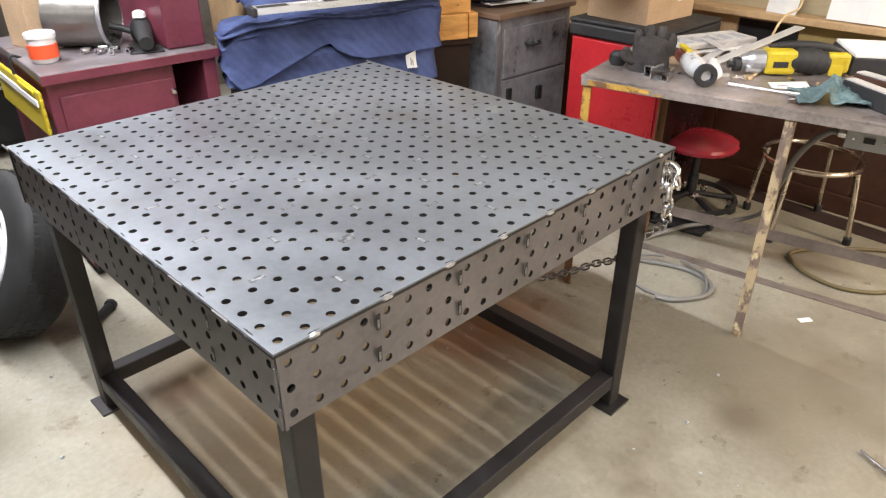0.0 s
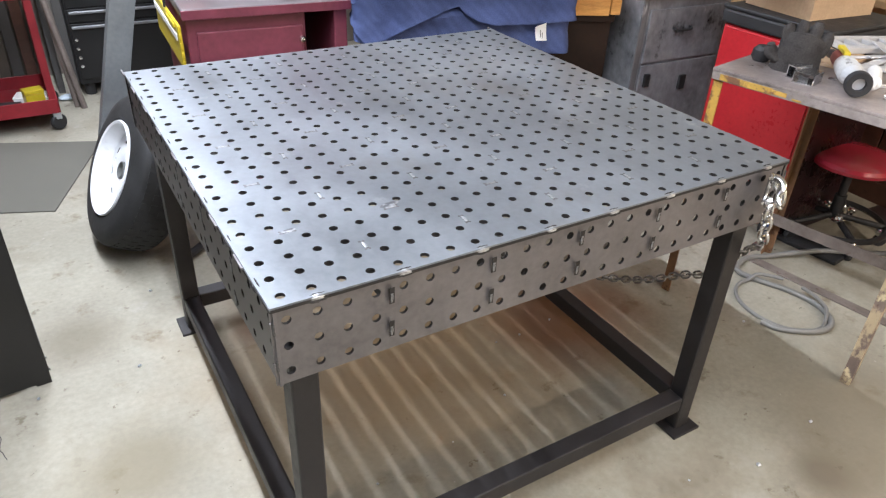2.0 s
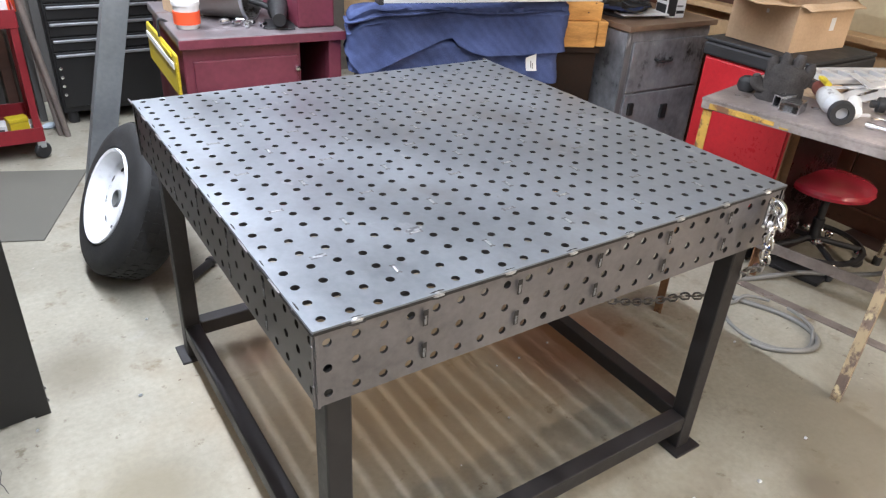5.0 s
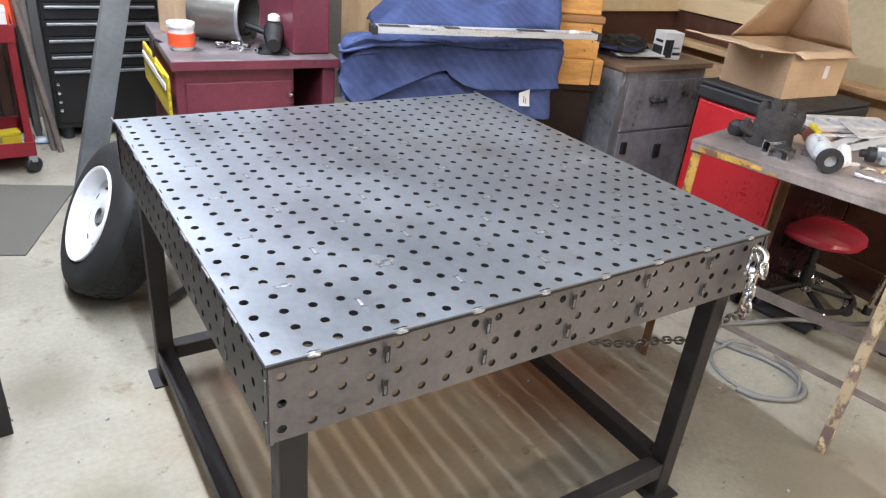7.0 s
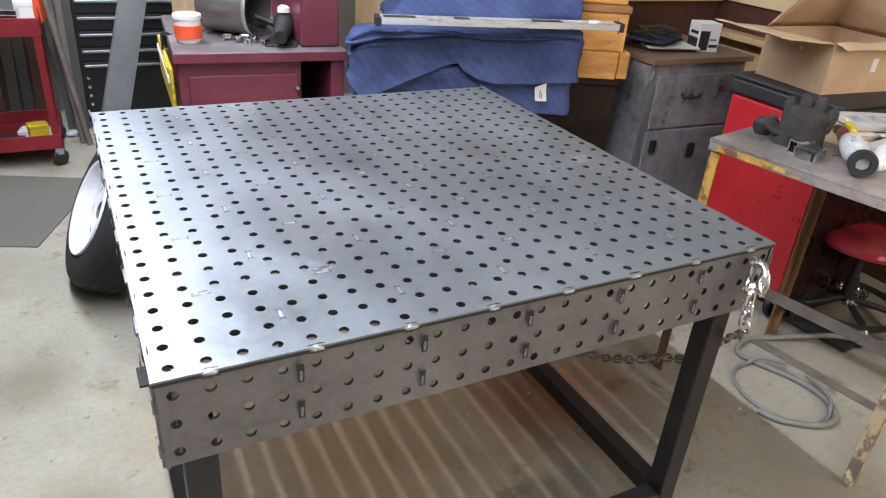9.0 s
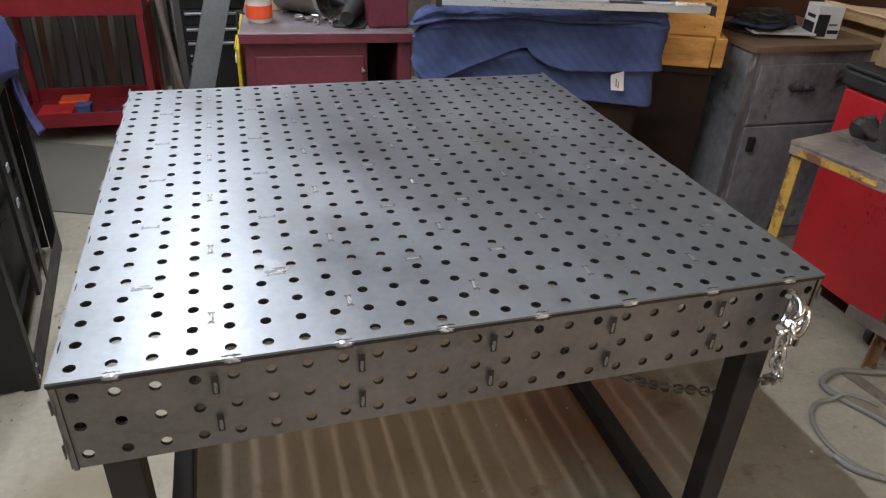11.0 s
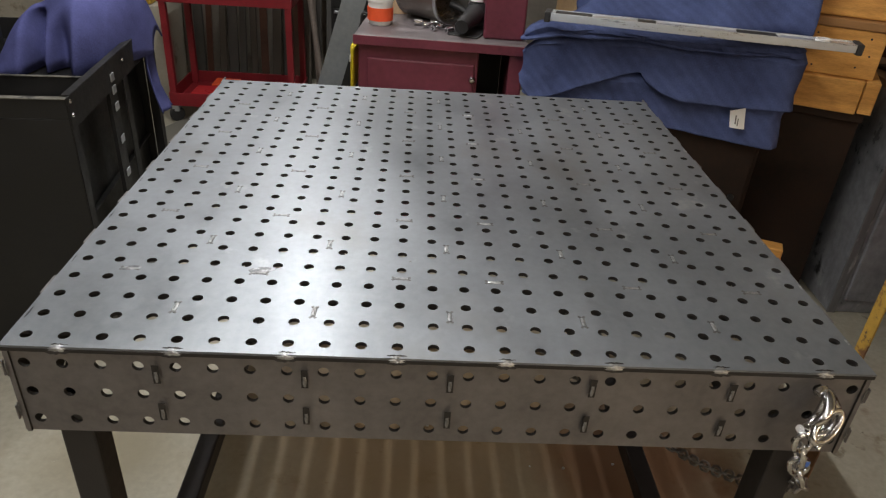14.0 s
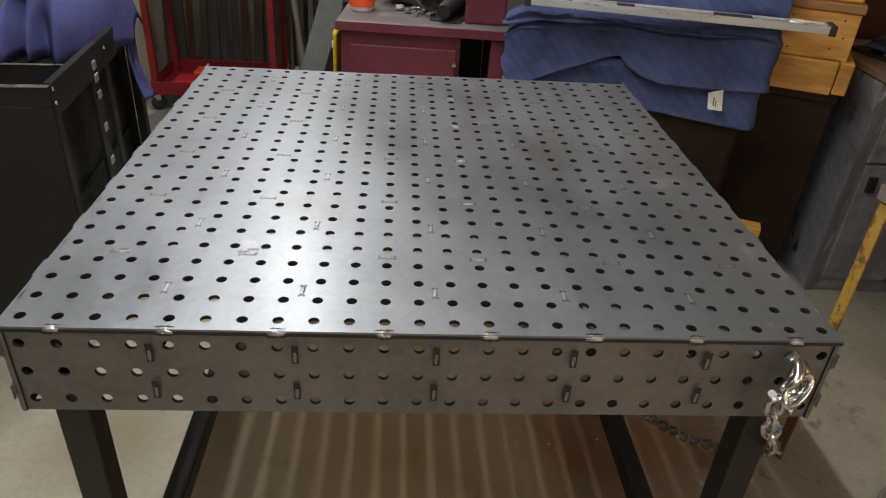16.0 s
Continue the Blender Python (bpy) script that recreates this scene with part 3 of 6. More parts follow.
part("pedestal", box((0.0, 0.02, 0.06), (0.46, DD - 0.02, DZ - 0.037), bevel=0.006), maroon, desk)
part("front_panel", box((0.035, 0.006, 0.10), (0.445, 0.018, DZ - 0.09), bevel=0.004), maroon, desk, "plain maroon front panel")
part("kickboard", box((0.02, 0.06, 0.0), (0.44, DD - 0.05, 0.058)), black_paint, desk)
part("side_post", box((0.575, 0.0, 0.0), (DW, DD - 0.01, DZ - 0.037), bevel=0.006), maroon, desk)
part("back_panel", box((0.462, DD - 0.04, 0.0), (0.573, DD - 0.02, DZ - 0.037)), black_paint, desk)
part("knob", lathe([(0.0, 0.0), (0.012, 0.0), (0.014, 0.01), (0.009, 0.02), (0.0, 0.022)], 14, pose(0.44, 0.012, 0.70, 90, 0, 0)), chrome, desk, "small chrome knob", True)
solid("steel_partition", box((0.47, 0.06, DZ + 0.001), (DW - 0.005, 0.70, 1.72), bevel=0.008), maroon, "upright maroon steel box on the desk", "partition", pose(0.32, 1.91, 0, 0, 0, -4.5))

tub = thing("plastic_tub", "white plastic tub with an orange label", "tub", pose(0.395, 2.09, DZ))
part("body", lathe([(0.0, 0.0), (0.040, 0.0), (0.045, 0.006), (0.049, 0.085), (0.049, 0.088), (0.0, 0.088)], 32), white_plastic, tub, "", True)
part("lid", lathe([(0.0, 0.0885), (0.053, 0.0885), (0.053, 0.103), (0.050, 0.106), (0.0, 0.106)], 32), white_plastic, tub, "white snap lid", True)
part("label", lathe([(0.0432, 0.018), (0.0505, 0.018), (0.0513, 0.066), (0.0438, 0.066)], 32, closed=True), orange_label, tub, "orange wrap-round label", True)

carton = thing("cardboard_carton", "tall tan cardboard carton on the maroon desk", "carton", pose(0.535, 2.38, DZ, 0, 0, 8))
part("body", box((-0.13, -0.08, 0), (0.13, 0.10, 0.30), bevel=0.003), cardboard, carton)
part("flap", box((-0.13, -0.079, 0.302), (0.13, 0.01, 0.306)), cardboard, carton)
part("flap", box((-0.13, 0.012, 0.302), (0.13, 0.099, 0.306)), cardboard, carton)

shell = thing("steel_drum", "dull steel drum lying open on the desk", "drum", pose(0.60, 2.21, DZ + 0.1145, 0, 90, -43))
part("shell", lathe([(0.104, -0.11), (0.110, -0.11), (0.110, 0.11), (0.104, 0.11)], 40, closed=True), material("dull_tin", (0.28, 0.265, 0.245), 0.32, 0.85, 0.2, 5, 60, 0.05), shell, "", True)
part("rim", lathe([(0.1102, 0.095), (0.114, 0.098), (0.114, 0.108), (0.1102, 0.111)], 40, closed=True), aluminium, shell, "", True)
part("bottom", lathe([(0.0, -0.10), (0.1035, -0.10), (0.1035, -0.096), (0.0, -0.096)], 40), dark_rubber, shell)

helm = thing("angle_grinder", "black angle grinder with pale cap on desk", "grinder", pose(0.745, 2.02, DZ + 0.008, 0, 0, 70))
part("plate", box((-0.085, -0.06, -0.0075), (0.085, 0.06, -0.001), bevel=0.002), dark_rubber, helm, "thin dark base plate")
part("body", sweep([(-0.11, 0.0, 0.035), (-0.06, 0, 0.042), (0.0, 0, 0.045), (0.05, 0, 0.05), (0.075, 0, 0.052)], lambda t: 0.026 + 0.016 * t, 16), dark_rubber, helm, "", True)
part("head", lathe([(0.0, 0.0), (0.036, 0.0), (0.044, 0.02), (0.042, 0.065), (0.03, 0.085), (0.0, 0.092)], 24, pose(0.085, 0, 0.005)), dark_rubber, helm, "", True)
part("cap", lathe([(0.0, 0.0), (0.026, 0.0), (0.024, 0.018), (0.012, 0.026), (0.0, 0.027)], 20, pose(0.085, 0, 0.098)), white_plastic, helm, "pale domed cap", True)
part("side_handle", sweep([(0.09, 0.036, 0.045), (0.10, 0.075, 0.06), (0.105, 0.115, 0.07)], 0.013, 12), dark_rubber, helm, "", True)
socket = thing("socket", "small bright chrome socket lying on the desk", "socket", pose(0.58, 2.06, DZ + 0.013, 0, 90, 20), "loose sockets")
part("shell", lathe([(0.006, -0.016), (0.012, -0.016), (0.013, 0.002), (0.011, 0.016), (0.006, 0.016)], 16, closed=True), chrome, socket, "", True)
for x, y, r in ((0.605, 2.02, 75), (0.635, 2.05, 130), (0.545, 2.10, 10), (0.61, 2.10, 160), (0.665, 1.99, 40)):
    copy_thing(socket, pose(x, y, DZ + 0.013, 0, 90, r))

yp = thing("yellow_tool_case", "yellow plastic tool case hung on desk side", "tool case", pose(0.305, 1.925, 0.60, 0, 0, -3.5))
part("shell", box((-0.014, 0.0, 0.02), (0.0, 0.62, 0.185), bevel=0.008), yellow, yp)
part("ridge", box((-0.020, 0.02, 0.125), (-0.0145, 0.60, 0.150), bevel=0.002), white_plastic, yp, "pale ridge along the case")
part("grip", box((-0.021, 0.05, 0.165), (-0.0145, 0.24, 0.18), bevel=0.002), yellow, yp)
for k in range(4):
    part("notch", box((-0.012, -0.0045, 0.03 + 0.035 * k), (-0.002, -0.0005, 0.05 + 0.035 * k), bevel=0.001), yellow, yp)
part("hook", sweep(smooth_path([(0.03, 0.30, 0.24), (0.0, 0.30, 0.255), (-0.012, 0.30, 0.24), (-0.012, 0.30, 0.187)], 5), 0.005, 8), dark_rubber, yp, "", True)

# ---- dark low cupboard with blankets, level and crate ----
FB = pose(0.914, 1.733, 0, 0, 0, -23.1)
# near-black brown for the cupboard and the stand
near_black = material("near_black_wood", (0.013, 0.008, 0.006), 0.65, 0, 0.5, 3, 60, 0.1, tint=(0.024, 0.012, 0.007), specular=0.3)
cup = thing("wooden_cupboard", "near-black wooden cupboard under blue blankets", "cupboard", FB @ pose(0.06, 0.05, 0))
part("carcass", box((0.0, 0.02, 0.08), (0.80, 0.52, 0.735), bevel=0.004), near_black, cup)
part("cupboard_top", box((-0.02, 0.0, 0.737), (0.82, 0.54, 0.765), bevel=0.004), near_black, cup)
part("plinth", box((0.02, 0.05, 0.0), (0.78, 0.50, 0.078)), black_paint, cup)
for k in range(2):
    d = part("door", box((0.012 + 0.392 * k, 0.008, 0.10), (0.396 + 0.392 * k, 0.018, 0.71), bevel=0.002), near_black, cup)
    part("pull", lathe([(0, 0), (0.012, 0), (0.012, 0.012), (0, 0.014)], 12, pose(0.36 + 0.392 * k, 0.007, 0.45, 90, 0, 0)), black_paint, d, "", True)
stand = thing("wooden_stand", "near-black wooden stand under the pine crate", "stand", pose(1.85, 1.6, 0, 0, 0, -25.3))
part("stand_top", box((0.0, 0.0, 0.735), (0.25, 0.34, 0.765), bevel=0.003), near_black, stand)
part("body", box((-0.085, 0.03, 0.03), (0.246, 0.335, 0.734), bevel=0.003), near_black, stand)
part("plinth", box((0.012, 0.02, 0.0), (0.238, 0.325, 0.029)), black_paint, stand)


def wrap(u, width, depth):
    """Plan of a drape that turns round both front corners; u in metres along the front."""
    r = 0.05
    if u < r:
        a = (r - u) / r
        return Vector((r - r * math.sin(min(a, 1.57)) if a < 1.57 else 0.0, r - r * math.cos(min(a, 1.57)) + max(0.0, (a - 1.57) * r), 0))
    if u > width - r:
        a = (u - width + r) / r
        return Vector((width - r + r * math.sin(min(a, 1.57)), r - r * math.cos(min(a, 1.57)) + max(0.0, (a - 1.57) * r), 0))
    return Vector((u, 0, 0))


def drape(width, over, hem, crest, depth, y0, folds, seed, nu=110, nv=56):
    """A cloth that hangs at the front from crest(u) to hem(u) and lies back over the top by depth."""
    u_lo, u_hi = -over, width + over

    def fn(a, b):
        u = u_lo + (u_hi - u_lo) * a
        uc = min(max(u, 0), width)
        p = wrap(u, width, depth)
        zh, zc = lerp_table(hem, uc), lerp_table(crest, uc)
        inward = Vector((0.5 * width, 0.3, 0)) - p
        inward.z = 0
        inward.normalize()
        if b < 0.55:
            s = b / 0.55
            z = zh + (zc - 0.03 - zh) * s
            out = folds * (1 - 0.6 * s) * (math.sin(uc * 21 + seed + 1.5 * math.sin(5 * uc) + 1.2 * s) + 0.9 * wob(uc, s * 0.4, seed, 6)) + 0.007 * wob(uc, z, seed, 16) + 0.003 * wob(uc, z, seed + 5, 40) - 0.012 * math.sin(math.pi * s)
            q = p - inward * out
            q.z = z
        else:
            s = (b - 0.55) / 0.45
            back = depth * s ** 1.4
            rise = 0.03 * (1 - (1 - min(1.0, s / 0.25)) ** 2) if s < 0.25 else 0.03
            q = p + (Vector((0.5 * width, 0.42, 0)) - p).normalized() * back * 0.9
            q.z = zc - 0.03 + rise + 0.012 * wob(q.x, q.y, seed, 6) + 0.004 * wob(q.x, q.y, seed + 3, 18)
        q.y += y0
        return q
    return sheet(fn, nu, nv)


lower = thing("moving_blanket", "folded navy quilted moving blanket, lowest of the pile", "blanket", FB, "blue moving blankets")
ob = part("drape", drape(0.905, 0.22, [(0, 0.70), (0.1, 0.69), (0.4, 0.68), (0.66, 0.664), (0.9, 0.66)], [(0, 0.82), (0.9, 0.86)], 0.30, 0.012, 0.009, 4.0), blue_cloth, lower, "", True)
thicken(ob, 0.008)
upper = thing("moving_blanket", "blue quilted moving blanket draped with a wavy hem", "blanket", FB, "blue moving blankets")
HEM = [(0.0, 0.77), (0.05, 0.70), (0.10, 0.708), (0.24, 0.775), (0.36, 0.832), (0.42, 0.851), (0.445, 0.822), (0.50, 0.795), (0.56, 0.781), (0.75, 0.783), (0.90, 0.797)]
ob = part("drape", drape(0.915, 0.20, HEM, [(0, 0.885), (0.06, 0.925), (0.3, 0.955), (0.6, 0.97), (0.92, 0.985)], 0.33, -0.012, 0.013, 1.3), blue_cloth, upper, "", True)
thicken(ob, 0.008)
fold = part("top_fold", drape(0.90, 0.12, [(0, 0.905), (0.12, 0.935), (0.25, 0.945), (0.38, 0.962), (0.55, 0.955), (0.7, 0.962), (0.9, 0.972)],
                              [(0, 0.945), (0.1, 0.985), (0.3, 0.995), (0.6, 1.0), (0.9, 1.012)], 0.30, -0.028, 0.010, 7.7, 90, 40), blue_cloth, upper, "upper fold of the blanket", True)
thicken(fold, 0.008)


def heap_fn(a, b):
    u = 0.12 + 0.80 * a
    top = lerp_table([(0.12, 0.99), (0.20, 1.07), (0.35, 1.105), (0.50, 1.11), (0.62, 1.125), (0.72, 1.155), (0.82, 1.205), (0.88, 1.21), (0.92, 1.16)], u)
    s = math.sin(math.pi * min(1.0, b * 0.95 + 0.02))
    z = 0.965 + (top - 0.965) * s ** 0.6 + s * (0.03 * wob(u, b, 2, 6) + 0.014 * math.sin(22 * u + 9 * b + 3 * wob(u, b, 7, 3)))
    y = 0.13 + 0.28 * b + 0.02 * math.sin(u * 17 + 3 * b) + 0.015 * wob(u, b, 5, 5)
    return Vector((u + 0.03 * wob(u, b, 9, 4), y, z))


heap = solid("moving_blanket", sheet(heap_fn, 60, 36), blue_cloth, "bunched navy moving blanket heaped on top of pile", "blanket", FB, True, "blue moving blankets")
thicken(heap, 0.008)
tag_ob = thing("cloth_tag", "white sewn tag hanging from the blanket hem", "tag", FB @ pose(0.752, -0.034, 0.79, 4, -6, 3))
part("label", sheet(lambda u, v: Vector(((u - 0.5) * 0.046 + 0.006 * v, 0.006 * math.sin(3 * v) + 0.008 * (u - 0.5) ** 2 * 4 * v, -v * 0.066 + 0.012 * (u - 0.5) * (1 - v) - 0.010 * max(0.0, u - 0.5) * v)), 4, 6), paper, tag_ob)
part("print_bar", box((-0.004, -0.0032, -0.05), (0.0, -0.0022, -0.02)), hose_gray, tag_ob)
part("print_bar", box((0.004, -0.0036, -0.055), (0.007, -0.0026, -0.03)), hose_gray, tag_ob)

level_metal = material("bright_level_extrusion", (0.68, 0.72, 0.77), 0.32, 0.8, 0.12, 6, 120, 0.03, stretch=(1, 8, 8))
lv = thing("spirit_level", "long level_metal spirit level laid across the blankets", "spirit level", pose(1.866, 1.300, 1.036, 0, 0.3, 165.2))
LL = 0.93
part("rail", box((0.02, -0.0025, -0.024), (LL, 0.003, 0.0), bevel=0.001), level_metal, lv)
part("rail", box((0.02, -0.062, -0.024), (LL, -0.056, 0.0), bevel=0.001), level_metal, lv)
spans = [(0.02, 0.095), (0.125, 0.24), (0.36, 0.60), (0.66, 0.80), (0.92, LL)]
for x0, x1 in spans:
    part("web", box((x0, -0.0555, -0.010), (x1, -0.003, -0.003)), level_metal, lv)
for x0, x1 in ((0.24, 0.36), (0.60, 0.66), (0.80, 0.92)):
    part("vial_window", box((x0 + 0.002, -0.0550, -0.022), (x1 - 0.002, -0.0035, -0.0005), bevel=0.002), dark_rubber, lv, "black vial window")
part("vial_ring", lathe([(0.016, -0.004), (0.022, -0.004), (0.022, 0.004), (0.016, 0.004)], 28, pose(0.11, -0.029, 0.0), closed=True), white_plastic, lv, "pale round vial ring", True)
for x0 in (0.0, LL + 0.001):
    part("end_cap", box((x0, -0.064, -0.030), (x0 + 0.019, 0.005, 0.002), bevel=0.003), dark_rubber, lv, "black end cap")

cr = thing("wooden_crate", "varnished pine crate with nail holes and ledge", "crate", pose(1.85, 1.6, 0.766, 0, 0, -25.3))
part("front_board", box((0.0, 0.0, 0.115), (0.235, 0.02, 0.268), bevel=0.003), pine, cr)
part("side_board", box((0.212, 0.021, 0.115), (0.235, 0.33, 0.268), bevel=0.003), pine, cr)
part("side_board", box((0.0, 0.021, 0.115), (0.022, 0.33, 0.268), bevel=0.003), pine, cr)
part("back_board", box((0.0, 0.331, 0.115), (0.235, 0.35, 0.268), bevel=0.003), pine, cr)
part("ledge", box((0.01, -0.022, 0.0), (0.215, 0.35, 0.113), bevel=0.004), pine, cr)
part("ledge_end", box((0.218, -0.026, 0.006), (0.262, 0.35, 0.116), bevel=0.004), pine, cr)
part("lid", box((-0.006, -0.008, 0.27), (0.242, 0.355, 0.298), bevel=0.004), material("brown_pine_board", (0.30, 0.15, 0.055), 0.5, 0, 0.25, 5, 60, 0.1, stretch=(1, 6, 6)), cr, "browner lid board")
for k, (x, z) in enumerate(((0.03, 0.245), (0.19, 0.245), (0.17, 0.15), (0.04, 0.14), (0.20, 0.19))):
    part("nail", lathe([(0, 0), (0.0035, 0), (0.0035, 0.001), (0, 0.0012)], 8, pose(x, -0.0002, z, 90, 0, 0)), dark_rubber, cr)
solid("wooden_box", box((0.0, 0.03, 0), (0.23, 0.33, 0.20), bevel=0.006), pine, "smaller pale pine box stacked on the crate", "box", pose(1.85, 1.6, 1.065, 0, 0, -25.3))

solid("timber_block", box((-0.045, -0.03, 0), (0.045, 0.03, 0.34), bevel=0.004), pine, "short orange-brown timber block standing on end", "timber block", pose(1.80, 1.33, 0, 0, 0, -23))

sheet_ply = thing("plywood_sheet", "tan plywood sheet standing behind the blankets", "plywood", FB @ pose(-0.01, 0.42, 0.766, -4, 0, 0))
for k in range(2):
    part("ply_panel", box((0.02 + 0.46 * k, 0.0, 0.0), (0.47 + 0.46 * k, 0.018, 0.62), bevel=0.002), plywood, sheet_ply)

# ---- gray steel cabinet ----
gc = thing("steel_cabinet", "scuffed dark gray steel cabinet with one drawer", "cabinet", pose(2.175, 1.42, 0, 0, 0, -2))
part("body", box((0.0, 0.012, 0.0), (0.56, 0.50, 0.838), bevel=0.006), gray_cab_paint, gc)
part("corner_trim", box((-0.004, 0.004, 0.0), (0.03, 0.0115, 0.836), bevel=0.003), material("scraped_corner_paint", (0.16, 0.162, 0.17), 0.45, 0.1, 0.4, 6, 40, 0.1, stretch=(1, 1, 0.3), spots=[((0.50, 0.50, 0.50), 9, 0.52), ((0.03, 0.03, 0.03), 13, 0.60)]), gc, "scraped corner strip")
dr = part("drawer", box((0.045, 0.0, 0.55), (0.53, 0.0115, 0.79), bevel=0.004), gray_cab_paint, gc)
part("handle", sweep(smooth_path([(0.20, 0.002, 0.70), (0.21, -0.022, 0.695), (0.29, -0.022, 0.695), (0.30, 0.002, 0.70)], 5), 0.006, 8), dark_rubber, dr, "dark bar handle", True)
dd = part("door", box((0.045, 0.0, 0.06), (0.53, 0.0115, 0.54), bevel=0.004), gray_cab_paint, gc)
part("latch", box((0.07, -0.016, 0.44), (0.10, -0.0005, 0.50), bevel=0.003), dark_rubber, dd)
part("latch", box((0.30, -0.014, 0.40), (0.34, -0.0005, 0.47), bevel=0.003), dark_rubber, dd)
part("cabinet_top", box((-0.012, -0.012, 0.84), (0.575, 0.51, 0.866), bevel=0.003), material("brown_top_edge", (0.20, 0.13, 0.085), 0.5, 0, 0.25, 5, 60, 0.08), gc, "brown wooden top board")
for k, (x, y, w, d, h, r, mat, lab) in enumerate(((0.06, 0.22, 0.27, 0.20, 0.012, 12, dark_rubber, "black"), (0.05, 0.20, 0.25, 0.18, 0.008, -14, paper, "white"),
                                                  (0.08, 0.16, 0.22, 0.17, 0.01, 25, blue_cloth, "dark blue"))):
    solid("magazine", box((0, 0, 0), (w, d, h), bevel=0.002), mat, lab + " magazine lying in a loose pile", "magazine",
          pose(2.20 + x, 1.44 + y - 0.1, 0.867 + sum((0.0, 0.013, 0.022)[:k + 1]) * 1.0, 0, 0, r), group="magazine pile")
bagf = lump(0.14, 0.10, 0.045, 3, 22, 0.35, 3)
solid("black_pouch", bagf, dark_rubber, "crumpled black pouch on the gray cabinet", "pouch", pose(2.38, 1.66, 0.905, 0, 0, 15), True)
wb = thing("small_carton", "small white and black printed carton", "carton", pose(2.49, 1.50, 0.867, 0, 0, -14))
part("body", box((0.0, 0.0, 0.0), (0.105, 0.09, 0.125), bevel=0.002), paper, wb)
part("print_band", box((0.004, -0.0015, 0.008), (0.052, -0.0003, 0.092)), dark_rubber, wb)
part("print_band", box((-0.0015, 0.006, 0.010), (-0.0003, 0.084, 0.060)), dark_rubber, wb)
part("print_bar", box((-0.0015, 0.012, 0.075), (-0.0003, 0.070, 0.088)), dark_rubber, wb)
part("print_bar", box((0.056, -0.0015, 0.02), (0.10, -0.0003, 0.034)), dark_rubber, wb)
part("print_bar", box((0.056, -0.0015, 0.05), (0.09, -0.0003, 0.058)), hose_gray, wb)

cable_pts = [(0.075 * (1 + 0.12 * math.sin(2.3 * a)) * math.cos(a), 0.055 * (1 + 0.15 * math.cos(1.7 * a)) * math.sin(a), 0.006 + 0.0035 * a + 0.004 * math.sin(3 * a)) for a in (0.35 * k for k in range(52))]
solid("cable_coil", sweep(smooth_path(cable_pts, 3), 0.0045, 8), dark_rubber, "loosely coiled black cable on the gray cabinet", "cable", pose(2.31, 1.55, 0.9, 6, 0, 20), True)

shelf = thing("wall_shelf", "dark board shelf with pale pine slats behind cabinet", "shelf", pose(2.18, 1.975, 0))
part("back_board", box((0.0, 0.0, 0.0), (0.92, 0.02, 1.01), bevel=0.002), material("red_brown_board", (0.075, 0.028, 0.016), 0.55, 0, 0.3, 4, 60, 0.08), shelf, "red-brown back board")
part("slat", box((-0.02, -0.03, 1.012), (0.92, 0.02, 1.10), bevel=0.004), pale_pine, shelf)
part("slat", box((-0.02, -0.028, 1.104), (0.92, 0.02, 1.20), bevel=0.004), pale_pine, shelf)

# ---- red tool cabinet with carton ----
rc = thing("tool_cabinet", "red enamelled tool cabinet with black top tray", "tool cabinet", pose(2.30, 0.62, 0))
part("body", box((0.006, 0.0, 0.10), (0.46, 0.475, 0.81), bevel=0.008), red_paint, rc)
part("front_panel", box((-0.002, 0.012, 0.12), (0.0052, 0.463, 0.80), bevel=0.003), red_paint, rc)
# added dark panel: puts deep shade on the cabinet side and caster gap
part("side_panel", box((0.010, -0.0045, 0.012), (0.455, -0.0005, 0.806), bevel=0.0015), material("dark_glossy_panel", (0.022, 0.008, 0.009), 0.28, 0, 0.4, 5, 60, 0.05, spots=[((0.06, 0.03, 0.028), 9, 0.66)]), rc, "dark glossy panel added for shade on the side")
part("top_tray", box((-0.012, -0.006, 0.812), (0.47, 0.482, 0.868), bevel=0.010), dark_rubber, rc, "black rubber-edged top tray")
part("tray_lip", box((-0.014, -0.008, 0.869), (0.46, 0.484, 0.886), bevel=0.006), dark_rubber, rc)
for x in (0.05, 0.41):
    for y in (0.05, 0.42):
        w = part("caster", lathe([(0, -0.014), (0.035, -0.014), (0.042, -0.008), (0.042, 0.008), (0.035, 0.014), (0, 0.014)], 20, pose(x, y, 0.043, 90, 0, 0)), dark_rubber, rc, "", True)
        part("fork", box((x - 0.02, y - 0.022, 0.06), (x + 0.02, y + 0.022, 0.099), bevel=0.004), aluminium, w)

cb = thing("cardboard_box", "open tan cardboard box with raised flaps", "cardboard box", pose(2.345, 0.755, 0.887, 0, 0, -4))
BX, BY, BZ = 0.355, 0.31, 0.180
part("side", box((0, 0, 0), (0.005, BY, BZ), pose(0, 0, 0, 0, 0, 0)), cardboard, cb)
part("side", box((BX - 0.005, 0, 0), (BX, BY, BZ)), cardboard, cb)
part("side", box((0.0055, 0, 0), (BX - 0.0055, 0.005, BZ)), cardboard, cb)
part("side", box((0.0055, BY - 0.005, 0), (BX - 0.0055, BY, BZ)), cardboard, cb)
part("bottom", box((0.0055, 0.0055, 0.001), (BX - 0.0055, BY - 0.0055, 0.006)), cardboard, cb)


def flap_fn(length, width, bend):
    return lambda u, v: Vector(((u - 0.5) * width * (1 - 0.05 * v), -v * length, bend * math.sin(1.6 * v) + 0.006 * wob(u, v, length, 3)))


